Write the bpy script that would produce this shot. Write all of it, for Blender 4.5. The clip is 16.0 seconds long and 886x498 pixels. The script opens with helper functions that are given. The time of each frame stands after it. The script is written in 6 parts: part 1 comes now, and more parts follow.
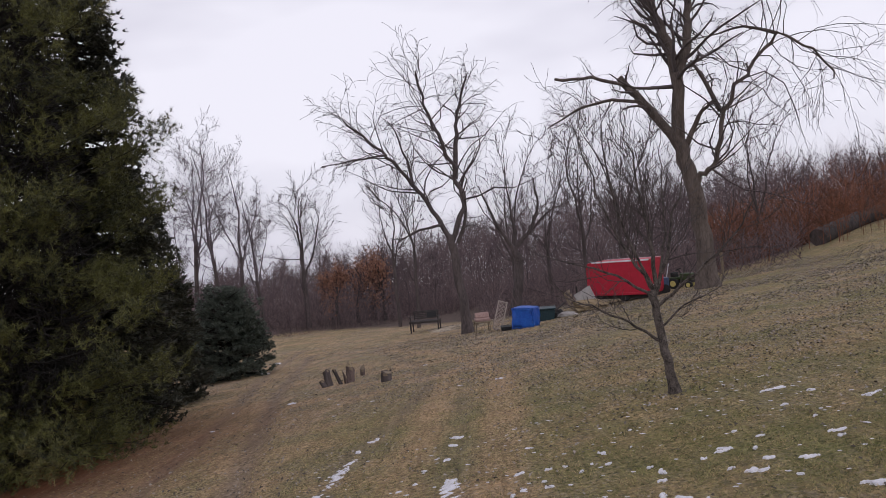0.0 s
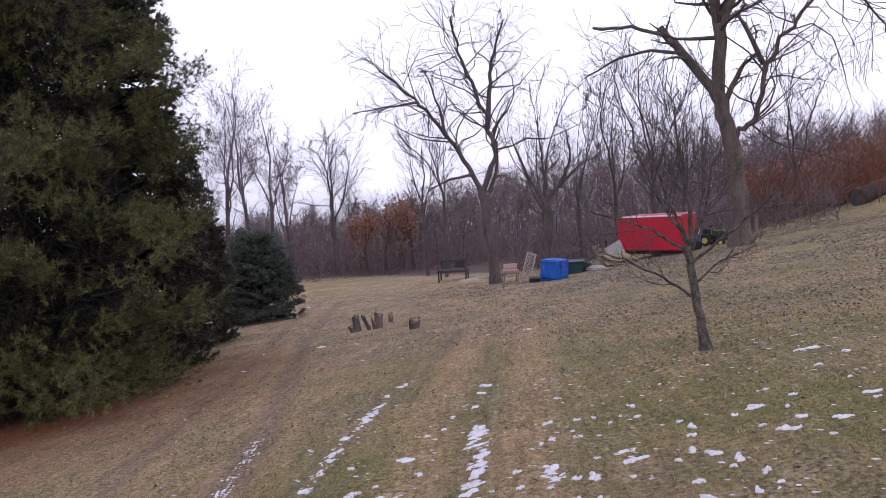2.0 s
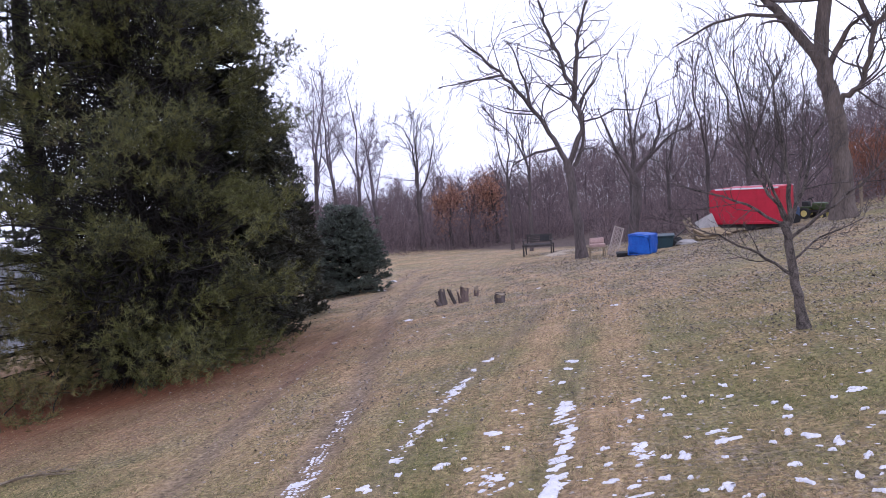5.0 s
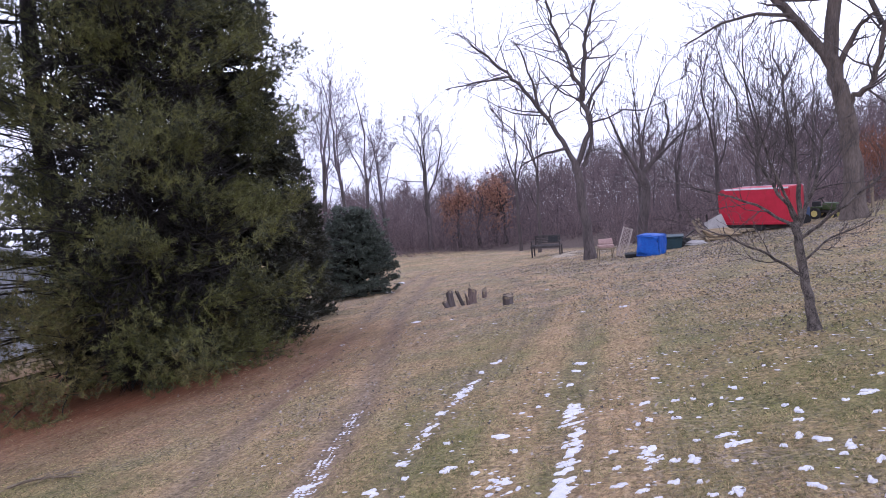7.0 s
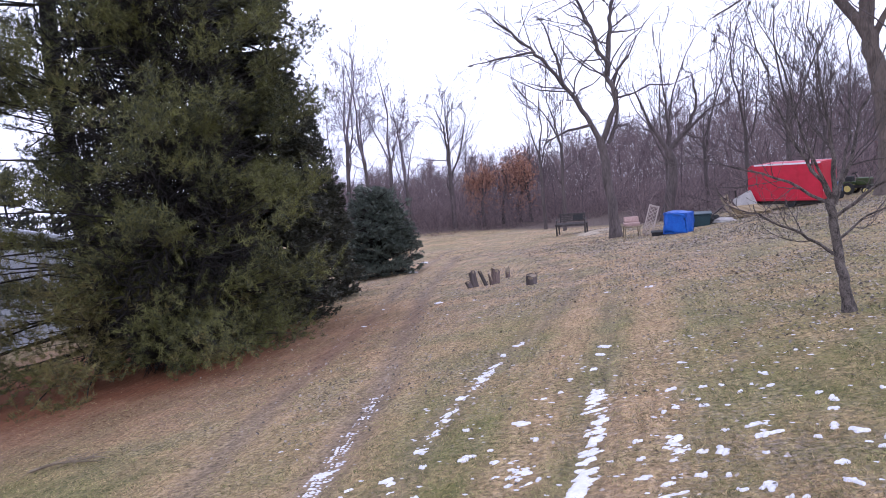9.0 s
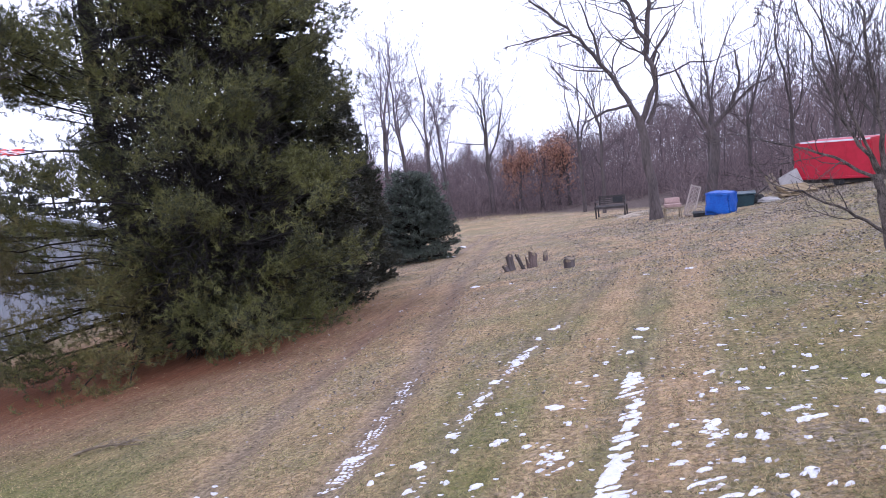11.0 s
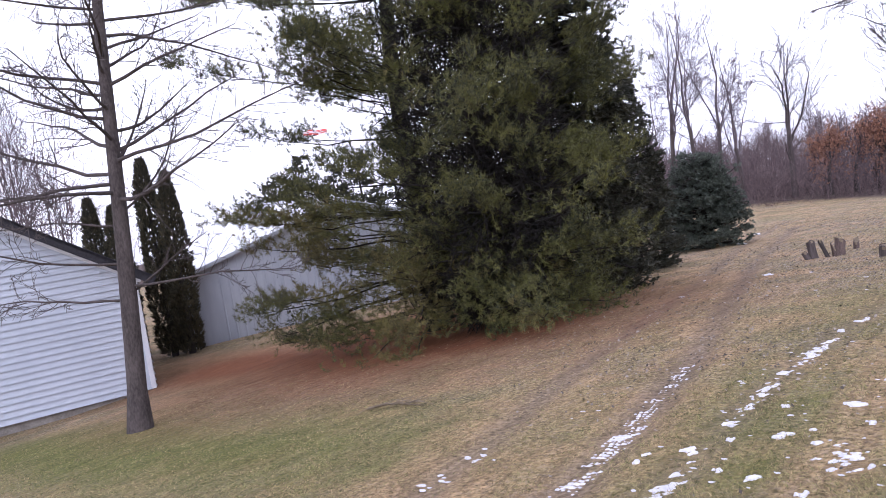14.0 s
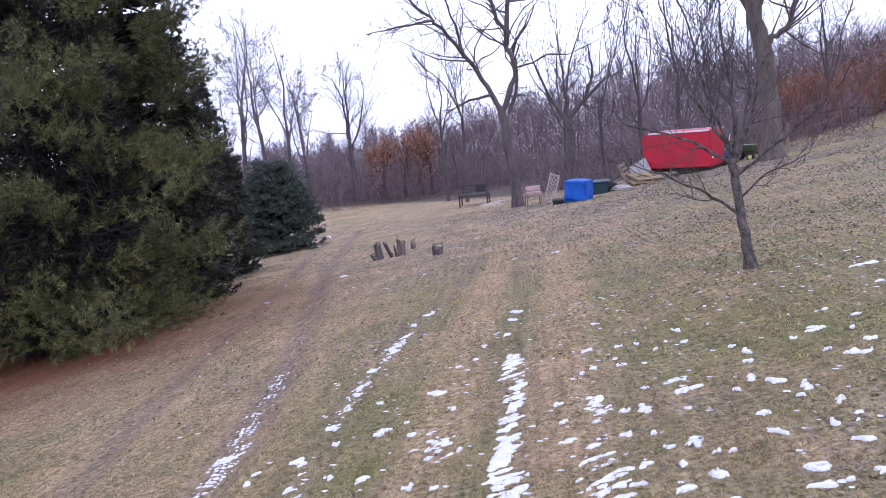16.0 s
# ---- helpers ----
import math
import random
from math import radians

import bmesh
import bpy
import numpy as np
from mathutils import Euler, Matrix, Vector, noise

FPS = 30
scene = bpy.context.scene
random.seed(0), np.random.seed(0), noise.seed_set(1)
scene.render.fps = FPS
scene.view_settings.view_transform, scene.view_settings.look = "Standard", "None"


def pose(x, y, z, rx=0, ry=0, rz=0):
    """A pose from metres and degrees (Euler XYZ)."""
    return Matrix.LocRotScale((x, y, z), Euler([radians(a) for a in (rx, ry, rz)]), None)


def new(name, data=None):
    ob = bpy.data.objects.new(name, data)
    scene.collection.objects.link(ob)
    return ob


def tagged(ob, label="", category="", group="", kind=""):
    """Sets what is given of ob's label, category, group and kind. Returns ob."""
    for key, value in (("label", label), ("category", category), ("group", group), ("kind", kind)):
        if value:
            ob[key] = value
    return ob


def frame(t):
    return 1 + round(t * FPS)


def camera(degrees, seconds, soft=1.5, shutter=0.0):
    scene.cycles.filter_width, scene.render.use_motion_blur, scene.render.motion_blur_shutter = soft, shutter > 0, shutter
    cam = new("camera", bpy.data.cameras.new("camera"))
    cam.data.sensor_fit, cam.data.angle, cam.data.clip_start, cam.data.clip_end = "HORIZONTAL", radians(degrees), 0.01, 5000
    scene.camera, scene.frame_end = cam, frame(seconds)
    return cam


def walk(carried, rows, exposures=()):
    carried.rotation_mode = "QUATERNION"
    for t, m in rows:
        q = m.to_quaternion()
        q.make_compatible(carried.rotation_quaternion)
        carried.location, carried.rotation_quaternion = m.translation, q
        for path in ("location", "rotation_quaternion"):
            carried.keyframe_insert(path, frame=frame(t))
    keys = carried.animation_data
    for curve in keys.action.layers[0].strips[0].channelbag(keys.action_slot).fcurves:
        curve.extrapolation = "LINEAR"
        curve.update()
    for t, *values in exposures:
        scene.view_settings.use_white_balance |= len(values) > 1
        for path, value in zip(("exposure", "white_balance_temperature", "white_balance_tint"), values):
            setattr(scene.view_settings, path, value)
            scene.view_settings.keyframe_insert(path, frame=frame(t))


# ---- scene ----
cam = camera(61.0, 16.0, 0.4)
PATH = [
    (0, pose(0.031, 0.068, 1.652, 89.18, 5.52, 1.44)),
    (0.5, pose(0.047, 0.052, 1.634, 87.79, 5.52, 1.65)),
    (1, pose(0.070, 0.052, 1.641, 86.86, 6.10, 3.01)),
    (1.5, pose(0.031, 0.056, 1.648, 86.11, 5.26, 3.55)),
    (2, pose(-0.021, 0.082, 1.644, 85.56, 4.00, 3.64)),
    (2.5, pose(-0.041, 0.089, 1.639, 85.64, 4.15, 5.11)),
    (3, pose(-0.045, 0.088, 1.648, 85.18, 4.06, 6.05)),
    (3.5, pose(-0.040, 0.071, 1.662, 84.52, 4.22, 7.70)),
    (4, pose(-0.034, 0.058, 1.666, 84.23, 4.35, 8.69)),
    (4.5, pose(-0.036, 0.037, 1.672, 83.98, 4.52, 9.58)),
    (7, pose(-0.027, 0.068, 1.672, 84.18, 4.87, 10.67)),
    (7.5, pose(0.049, 0.125, 1.683, 84.08, 6.00, 11.39)),
    (8, pose(0.046, 0.177, 1.695, 83.23, 5.86, 12.29)),
    (8.5, pose(-0.012, 0.210, 1.686, 82.93, 5.53, 12.46)),
    (11, pose(0.036, 0.327, 1.640, 81.88, 6.62, 15.44)),
    (11.5, pose(0.038, 0.328, 1.615, 83.09, 7.06, 20.66)),
    (12, pose(0.097, 0.324, 1.560, 84.25, 7.22, 32.67)),
    (12.5, pose(0.011, 0.434, 1.480, 85.32, 7.73, 40.95)),
    (13, pose(0.002, 0.470, 1.422, 85.61, 8.77, 43.67)),
    (13.5, pose(0.004, 0.473, 1.428, 85.47, 9.05, 42.97)),
    (14, pose(0.082, 0.391, 1.520, 83.76, 8.29, 36.85)),
    (14.5, pose(0.137, 0.179, 1.671, 81.58, 6.71, 26.20)),
    (15, pose(-0.067, 0.262, 1.669, 80.21, 5.37, 14.04)),
    (15.5, pose(-0.114, 0.404, 1.607, 79.93, 5.90, 8.33)),
    (16, pose(-0.109, 0.473, 1.575, 80.03, 5.90, 4.92)),
]
EXPOSURE = [(0, -1.06, 6250, 16), (1, -0.74, 5950, 20), (2, -0.62, 5880, 22), (3.5, -0.32, 5590, 22), (7, -0.18, 5470, 23), (8.5, -0.05, 5430, 22), (11, 0.09, 5420, 21), (12, 0.03, 5480, 20), (12.5, -0.18, 5980, 19), (13.5, -0.15, 5980, 20), (14.5, 0.21, 5350, 20), (16, 0.03, 5250, 23)]
walk(cam, PATH, EXPOSURE)

# ---- light ----
SUN_EL, SUN_ROT = radians(28), radians(200)
world = bpy.data.worlds.new("overcast_sky")
scene.world = world
world.use_nodes = True
wn, wl = world.node_tree.nodes, world.node_tree.links
wn.clear()
w_out, w_bg = wn.new("ShaderNodeOutputWorld"), wn.new("ShaderNodeBackground")
w_sky = wn.new("ShaderNodeTexSky")
w_sky.sky_type, w_sky.sun_disc = "NISHITA", False
w_sky.sun_elevation, w_sky.sun_rotation = SUN_EL, SUN_ROT
w_co, w_map, w_noise = wn.new("ShaderNodeTexCoord"), wn.new("ShaderNodeMapping"), wn.new("ShaderNodeTexNoise")
w_map.inputs["Scale"].default_value = (1.0, 1.0, 3.2)
w_noise.inputs["Scale"].default_value, w_noise.inputs["Detail"].default_value = 1.7, 4
w_ramp = wn.new("ShaderNodeValToRGB")
w_ramp.color_ramp.elements[0].position, w_ramp.color_ramp.elements[1].position = 0.38, 0.6
w_ramp.color_ramp.elements[0].color = (14.0, 13.8, 15.0, 1)
w_ramp.color_ramp.elements[1].color = (19.4, 19.2, 20.0, 1)
w_mix = wn.new("ShaderNodeMixRGB")
w_mix.inputs[0].default_value = 0.93
wl.new(w_co.outputs["Generated"], w_map.inputs[0])
wl.new(w_map.outputs[0], w_noise.inputs["Vector"])
wl.new(w_noise.outputs[0], w_ramp.inputs[0])
wl.new(w_sky.outputs[0], w_mix.inputs[1])
wl.new(w_ramp.outputs[0], w_mix.inputs[2])
wl.new(w_mix.outputs[0], w_bg.inputs[0])
wl.new(w_bg.outputs[0], w_out.inputs[0])
w_bg.inputs[1].default_value = 0.1
sun = new("sun", bpy.data.lights.new("sun", "SUN"))
sun.data.energy, sun.data.angle, sun.data.color = 0.9, radians(25), (1.0, 0.98, 0.96)
sun.matrix_world = pose(0, 0, 30, 90 - 28, 0, 20)


# ---- materials ----
def material(name, low, high, scale=8.0, rough=0.85, bump=0.3, metal=0.0, island=0.0, stretch=(1, 1, 1), detail=6, spots=None, fine=6.0, coord="Object", span=(0.33, 0.67)):
    """Two tones mixed by noise at two scales, with fine relief."""
    m = bpy.data.materials.new(name)
    m.use_nodes = True
    n, l = m.node_tree.nodes, m.node_tree.links
    b = n["Principled BSDF"]
    b.inputs["Roughness"].default_value, b.inputs["Metallic"].default_value = rough, metal
    co, mp = n.new("ShaderNodeTexCoord"), n.new("ShaderNodeMapping")
    mp.inputs["Scale"].default_value = stretch
    l.new(co.outputs[coord], mp.inputs[0])
    a, c = n.new("ShaderNodeTexNoise"), n.new("ShaderNodeTexNoise")
    a.inputs["Scale"].default_value, a.inputs["Detail"].default_value = scale, detail
    c.inputs["Scale"].default_value, c.inputs["Detail"].default_value = scale * fine, 4
    l.new(mp.outputs[0], a.inputs["Vector"])
    l.new(mp.outputs[0], c.inputs["Vector"])
    add = n.new("ShaderNodeMath")
    add.operation = "MULTIPLY_ADD"
    add.inputs[1].default_value = 0.5
    half = n.new("ShaderNodeMath")
    half.operation = "MULTIPLY"
    half.inputs[1].default_value = 0.5
    l.new(c.outputs[0], half.inputs[0])
    l.new(a.outputs[0], add.inputs[0])
    l.new(half.outputs[0], add.inputs[2])
    value = add.outputs[0]
    if island:
        geo = n.new("ShaderNodeNewGeometry")
        mul = n.new("ShaderNodeMath")
        mul.operation = "MULTIPLY_ADD"
        mul.inputs[1].default_value, mul.inputs[2].default_value = island, -island / 2
        sm = n.new("ShaderNodeMath")
        l.new(geo.outputs["Random Per Island"], mul.inputs[0])
        l.new(mul.outputs[0], sm.inputs[0])
        l.new(value, sm.inputs[1])
        value = sm.outputs[0]
    r = n.new("ShaderNodeValToRGB")
    r.color_ramp.elements[0].position, r.color_ramp.elements[1].position = span
    r.color_ramp.elements[0].color, r.color_ramp.elements[1].color = (*low, 1), (*high, 1)
    if spots:
        e = r.color_ramp.elements.new(spots[0])
        e.color = (*spots[1], 1)
    l.new(value, r.inputs[0])
    l.new(r.outputs[0], b.inputs["Base Color"])
    if bump:
        bp = n.new("ShaderNodeBump")
        bp.inputs["Strength"].default_value, bp.inputs["Distance"].default_value = bump, 0.02
        l.new(c.outputs[0], bp.inputs["Height"])
        l.new(bp.outputs[0], b.inputs["Normal"])
    return m


BARK = material("grey_brown_bark", (0.042, 0.033, 0.033), (0.13, 0.105, 0.1), 5, 0.95, 0.8, stretch=(1, 1, 0.25))
BARK_PALE = material("pale_ridged_bark", (0.045, 0.034, 0.029), (0.155, 0.122, 0.103), 6, 0.95, 1.0, stretch=(1, 1, 0.2))
BARK_DARK = material("dark_wet_bark", (0.025, 0.021, 0.021), (0.075, 0.062, 0.058), 6, 0.9, 0.8, stretch=(1, 1, 0.3))
BARK_LARCH = material("lichened_grey_bark", (0.03, 0.023, 0.022), (0.115, 0.094, 0.088), 7, 0.95, 0.9, stretch=(1, 1, 0.4))
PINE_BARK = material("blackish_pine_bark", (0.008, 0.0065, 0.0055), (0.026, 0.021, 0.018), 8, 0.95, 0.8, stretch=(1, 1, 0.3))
BARK_APPLE = material("mottled_orchard_bark", (0.022, 0.017, 0.015), (0.17, 0.14, 0.122), 22, 0.95, 1.0, stretch=(1, 1, 0.6), span=(0.4, 0.62))
PALE_TWIG = material("pale_lilac_twigs", (0.085, 0.068, 0.078), (0.21, 0.17, 0.185), 0.8, 0.95, 0.0, island=0.3)
WOODS = material("far_woods_bark", (0.052, 0.039, 0.042), (0.165, 0.121, 0.125), 0.8, 0.95, 0.0, island=0.25)
BRUSH = material("undergrowth_stems", (0.07, 0.049, 0.05), (0.21, 0.15, 0.148), 0.5, 0.95, 0.0, island=0.4)
RUST_LEAF = material("rust_oak_leaves", (0.19, 0.09, 0.058), (0.44, 0.225, 0.145), 1.5, 0.8, 0.0, island=0.5)
RUST_BRUSH = material("rusty_brush", (0.085, 0.034, 0.019), (0.23, 0.092, 0.046), 0.4, 0.9, 0.0, island=0.5)
PINE = material("white_pine_needles", (0.01, 0.0145, 0.004), (0.148, 0.146, 0.034), 1.3, 0.6, 0.0, island=0.28, span=(0.36, 0.64))
PINE_YELLOW = material("yellowing_pine_needles", (0.055, 0.05, 0.015), (0.19, 0.158, 0.046), 1.2, 0.6, 0.0, island=0.5)
SPRUCE = material("dark_spruce_needles", (0.016, 0.018, 0.011), (0.062, 0.06, 0.036), 2.5, 0.6, 0.0, island=0.4)
BLUE_SPRUCE = material("blue_green_spruce_needles", (0.034, 0.046, 0.036), (0.135, 0.155, 0.122), 1.2, 0.6, 0.0, island=0.5)
ARBOR = material("brown_green_arborvitae", (0.03, 0.029, 0.018), (0.1, 0.085, 0.046), 1.6, 0.8, 0.0, island=0.5)
STUMP_BARK = material("reddish_brown_stump_bark", (0.06, 0.042, 0.038), (0.2, 0.145, 0.13), 14, 0.95, 0.9, stretch=(1, 1, 0.3))
SNOW = material("old_snow", (0.52, 0.51, 0.55), (0.78, 0.755, 0.79), 14, 0.6, 0.4)
SIDING = material("white_vinyl_siding", (0.44, 0.475, 0.54), (0.52, 0.55, 0.61), 1.2, 0.5, 0.05)
TRIM = material("white_trim", (0.62, 0.64, 0.68), (0.72, 0.73, 0.76), 3, 0.5, 0.05)
SHINGLE = material("dark_asphalt_shingle", (0.018, 0.017, 0.022), (0.05, 0.047, 0.055), 20, 0.9, 0.6)
CONCRETE = material("stained_concrete", (0.2, 0.18, 0.16), (0.36, 0.33, 0.3), 5, 0.9, 0.5)
METAL_WALL = material("pale_grey_steel_cladding", (0.33, 0.35, 0.4), (0.42, 0.44, 0.48), 1.0, 0.45, 0.05, stretch=(1, 1, 0.2))
METAL_ROOF = material("white_steel_roof", (0.75, 0.76, 0.8), (0.85, 0.86, 0.88), 1.5, 0.4, 0.05)
RED_PAINT = material("red_trailer_paint", (0.34, 0.006, 0.022), (0.46, 0.011, 0.036), 2.0, 0.5, 0.05, spots=(0.28, (0.25, 0.03, 0.03)))
BLACK_RUBBER = material("black_rubber", (0.012, 0.012, 0.013), (0.03, 0.03, 0.03), 20, 0.85, 0.3)
DARK_STEEL = material("dark_rusty_steel", (0.02, 0.018, 0.018), (0.06, 0.05, 0.045), 12, 0.6, 0.3, metal=0.5)
BLUE_TARP = material("blue_tarpaulin", (0.006, 0.06, 0.34), (0.018, 0.12, 0.5), 4, 0.45, 0.4)
TEAL = material("dark_teal_plastic", (0.008, 0.026, 0.036), (0.02, 0.052, 0.064), 5, 0.5, 0.1)
OLD_WOOD = material("weathered_wood", (0.11, 0.08, 0.055), (0.3, 0.24, 0.17), 6, 0.9, 0.5, stretch=(1, 1, 0.15))
FRESH_WOOD = material("yellow_pallet_wood", (0.17, 0.12, 0.065), (0.34, 0.26, 0.15), 6, 0.85, 0.4, stretch=(0.2, 1, 1))
LATTICE = material("faded_cream_lattice", (0.24, 0.19, 0.17), (0.42, 0.35, 0.31), 8, 0.8, 0.2)
PINK = material("faded_pink_cushion", (0.24, 0.15, 0.13), (0.4, 0.28, 0.25), 6, 0.9, 0.3)
WHITE_BOARD = material("dirty_white_sheet", (0.22, 0.2, 0.19), (0.38, 0.36, 0.34), 4, 0.7, 0.2)
SAND = material("pale_sand", (0.3, 0.24, 0.17), (0.45, 0.37, 0.27), 4, 0.95, 0.4)
GREEN_PAINT = material("green_machine_paint", (0.02, 0.035, 0.01), (0.05, 0.075, 0.02), 5, 0.5, 0.1)
YELLOW_PAINT = material("yellow_machine_paint", (0.5, 0.42, 0.12), (0.62, 0.55, 0.2), 5, 0.5, 0.1)
BLUE_PAINT = material("faded_blue_plastic", (0.03, 0.06, 0.13), (0.07, 0.11, 0.2), 5, 0.5, 0.1)
LITTER = material("fallen_leaves", (0.075, 0.06, 0.05), (0.34, 0.29, 0.25), 3, 0.9, 0.0, island=1.0)
GRASS_DRY = material("dormant_grass", (0.11, 0.078, 0.038), (0.52, 0.385, 0.2), 0.9, 0.9, 0.0, island=0.5, spots=(0.5, (0.31, 0.225, 0.11)))
GRASS_GREEN = material("green_grass", (0.058, 0.062, 0.019), (0.33, 0.3, 0.11), 1.1, 0.9, 0.0, island=0.7)
DRONE_RED = material("red_orange_plastic", (0.75, 0.05, 0.03), (0.85, 0.08, 0.05), 20, 0.4, 0.0)
DRONE_WHITE = material("white_plastic", (0.75, 0.75, 0.76), (0.82, 0.82, 0.83), 20, 0.4, 0.0)
DRONE_DARK = material("dark_circuit_board", (0.015, 0.014, 0.02), (0.05, 0.045, 0.055), 60, 0.5, 0.1)


# ---- mesh tools ----
def mesh_of(name, verts, faces, mat, smooth=False):
    """A mesh from vertex and face arrays; faces all have the same number of corners."""
    verts, faces = np.asarray(verts, np.float32), np.asarray(faces, np.int32)
    me = bpy.data.meshes.new(name)
    k = faces.shape[1]
    me.vertices.add(len(verts))
    me.vertices.foreach_set("co", verts.ravel())
    me.loops.add(faces.size)
    me.loops.foreach_set("vertex_index", faces.ravel())
    me.polygons.add(len(faces))
    me.polygons.foreach_set("loop_start", np.arange(0, faces.size, k, dtype=np.int32))
    me.polygons.foreach_set("loop_total", np.full(len(faces), k, np.int32))
    if smooth:
        me.polygons.foreach_set("use_smooth", np.ones(len(faces), bool))
    me.materials.append(mat)
    me.update(calc_edges=True)
    return me


def put(name, me, parent=None, label="", m=None):
    ob = new(name, me)
    if parent is not None:
        ob.parent = parent
    if m is not None:
        ob.matrix_basis = m
    return tagged(ob, label)


def part(name, bm, mat, parent=None, label="", m=None, smooth=False):
    """Links a bmesh as one mesh object under a thing or under a part."""
    me = bpy.data.meshes.new(name)
    bm.normal_update()
    bm.to_mesh(me)
    bm.free()
    if smooth:
        for p in me.polygons:
            p.use_smooth = True
    me.materials.append(mat)
    return put(name, me, parent, label, m)


def thing(name, m, label, category, group="", kind=""):
    ob = new(name)
    ob.empty_display_size = 0.1
    ob.matrix_basis = m
    return tagged(ob, label, category, group, kind)


def box(bm, size, at=(0, 0, 0), turn=(0, 0, 0), bevel=0.0, seg=1):
    r = bmesh.ops.create_cube(bm, size=1.0, matrix=pose(*at, *turn) @ Matrix.Diagonal((*size, 1)))
    if bevel:
        es = list({e for v in r["verts"] for e in v.link_edges})
        bmesh.ops.bevel(bm, geom=es, offset=bevel, segments=seg, affect="EDGES", profile=0.7)
    return bm


def rod(bm, a, b, r0, r1=None, sides=8):
    a, b = Vector(a), Vector(b)
    d = b - a
    m = Matrix.Translation((a + b) / 2) @ d.to_track_quat("Z", "Y").to_matrix().to_4x4()
    bmesh.ops.create_cone(bm, cap_ends=True, segments=sides, radius1=r0, radius2=r0 if r1 is None else r1, depth=d.length, matrix=m)
    return bm


def boxed(size, at=(0, 0, 0), turn=(0, 0, 0), bevel=0.0, seg=1):
    return box(bmesh.new(), size, at, turn, bevel, seg)


def rodded(a, b, r0, r1=None, sides=8):
    return rod(bmesh.new(), a, b, r0, r1, sides)


def sweep(lines, sides):
    """Tapered tubes along polylines [(points, radii)], as vertex and quad arrays."""
    vs, fs, base = [], [], 0
    ang = np.arange(sides) * 2 * np.pi / sides
    ca, sa = np.cos(ang), np.sin(ang)
    ring = np.arange(sides)
    nxt = (ring + 1) % sides
    for pts, rad in lines:
        n = len(pts)
        t = np.gradient(pts, axis=0)
        t /= np.linalg.norm(t, axis=1, keepdims=True) + 1e-9
        ref = np.array([0.0, 0.0, 1.0]) if abs(t[0, 2]) < 0.9 else np.array([1.0, 0.0, 0.0])
        u = np.cross(t, ref)
        u /= np.linalg.norm(u, axis=1, keepdims=True) + 1e-9
        w = np.cross(t, u)
        v = pts[:, None, :] + rad[:, None, None] * (ca[None, :, None] * u[:, None, :] + sa[None, :, None] * w[:, None, :])
        vs.append(v.reshape(-1, 3))
        a = base + (np.arange(n - 1) * sides)[:, None]
        f = np.stack([a + ring, a + nxt, a + sides + nxt, a + sides + ring], -1)
        fs.append(f.reshape(-1, 4))
        base += n * sides
    return np.concatenate(vs), np.concatenate(fs)


FEWEST = [3]  # the fewest joints of a twig


def unit(v):
    return v / (np.linalg.norm(v) + 1e-9)


def grow(rng, p, d, length, r, levels, out, lift=0.15, wob=0.22, kids=(5, 5, 4), spread=(35, 65), ratio=0.55, first=0.25, level=0, taper=0.25, segs=5, thin=0.0, weep=0.0):
    """A limb and its side branches, level by level, into out[level] as polylines."""
    pts, q, dd = [p], p, d
    step = length / segs
    for _ in range(segs):
        dd = unit(dd + rng.normal(0, wob, 3) + np.array([0, 0, lift - (weep if level >= 2 else 0.35 * weep if level else 0)]))
        q = q + dd * step
        pts.append(q)
    pts = np.array(pts)
    rad = np.maximum(r * np.linspace(1, taper, segs + 1), thin)
    out[min(level, len(out) - 1)].append((pts, rad))
    if level + 1 < levels:
        branch_off(rng, pts, rad, length, levels, out, lift, wob, kids, spread, ratio, first, level, taper, segs, thin, weep=weep)


def branch_off(rng, pts, rad, length, levels, out, lift=0.15, wob=0.22, kids=(5, 5, 4), spread=(35, 65), ratio=0.55, first=0.25, level=0, taper=0.25, segs=5, thin=0.0, number=None, weep=0.0):
    n = number if number else kids[min(level, len(kids) - 1)]
    for k in range(n):
        s = first + (1 - first) * (k + rng.uniform(0.1, 0.9)) / n
        x = s * (len(pts) - 1)
        i = min(int(x), len(pts) - 2)
        p = pts[i] + (pts[i + 1] - pts[i]) * (x - i)
        d = unit(pts[i + 1] - pts[i])
        side = unit(np.cross(d, rng.normal(0, 1, 3)))
        a = radians(rng.uniform(*spread))
        grow(rng, p, unit(d * math.cos(a) + side * math.sin(a)), length * ratio * rng.uniform(0.6, 1.15) * (1.15 - 0.5 * s), np.interp(x, range(len(rad)), rad) * 0.4, levels, out, lift, wob, kids, spread, ratio, first, level + 1, taper, max(FEWEST[0], segs - 2), thin, weep)


# ---- the lie of the land ----
GROUND = (0.2060, 0.1508, -0.0577, -0.0861, -0.0075, -0.0335, 0.0918, 0.0062)


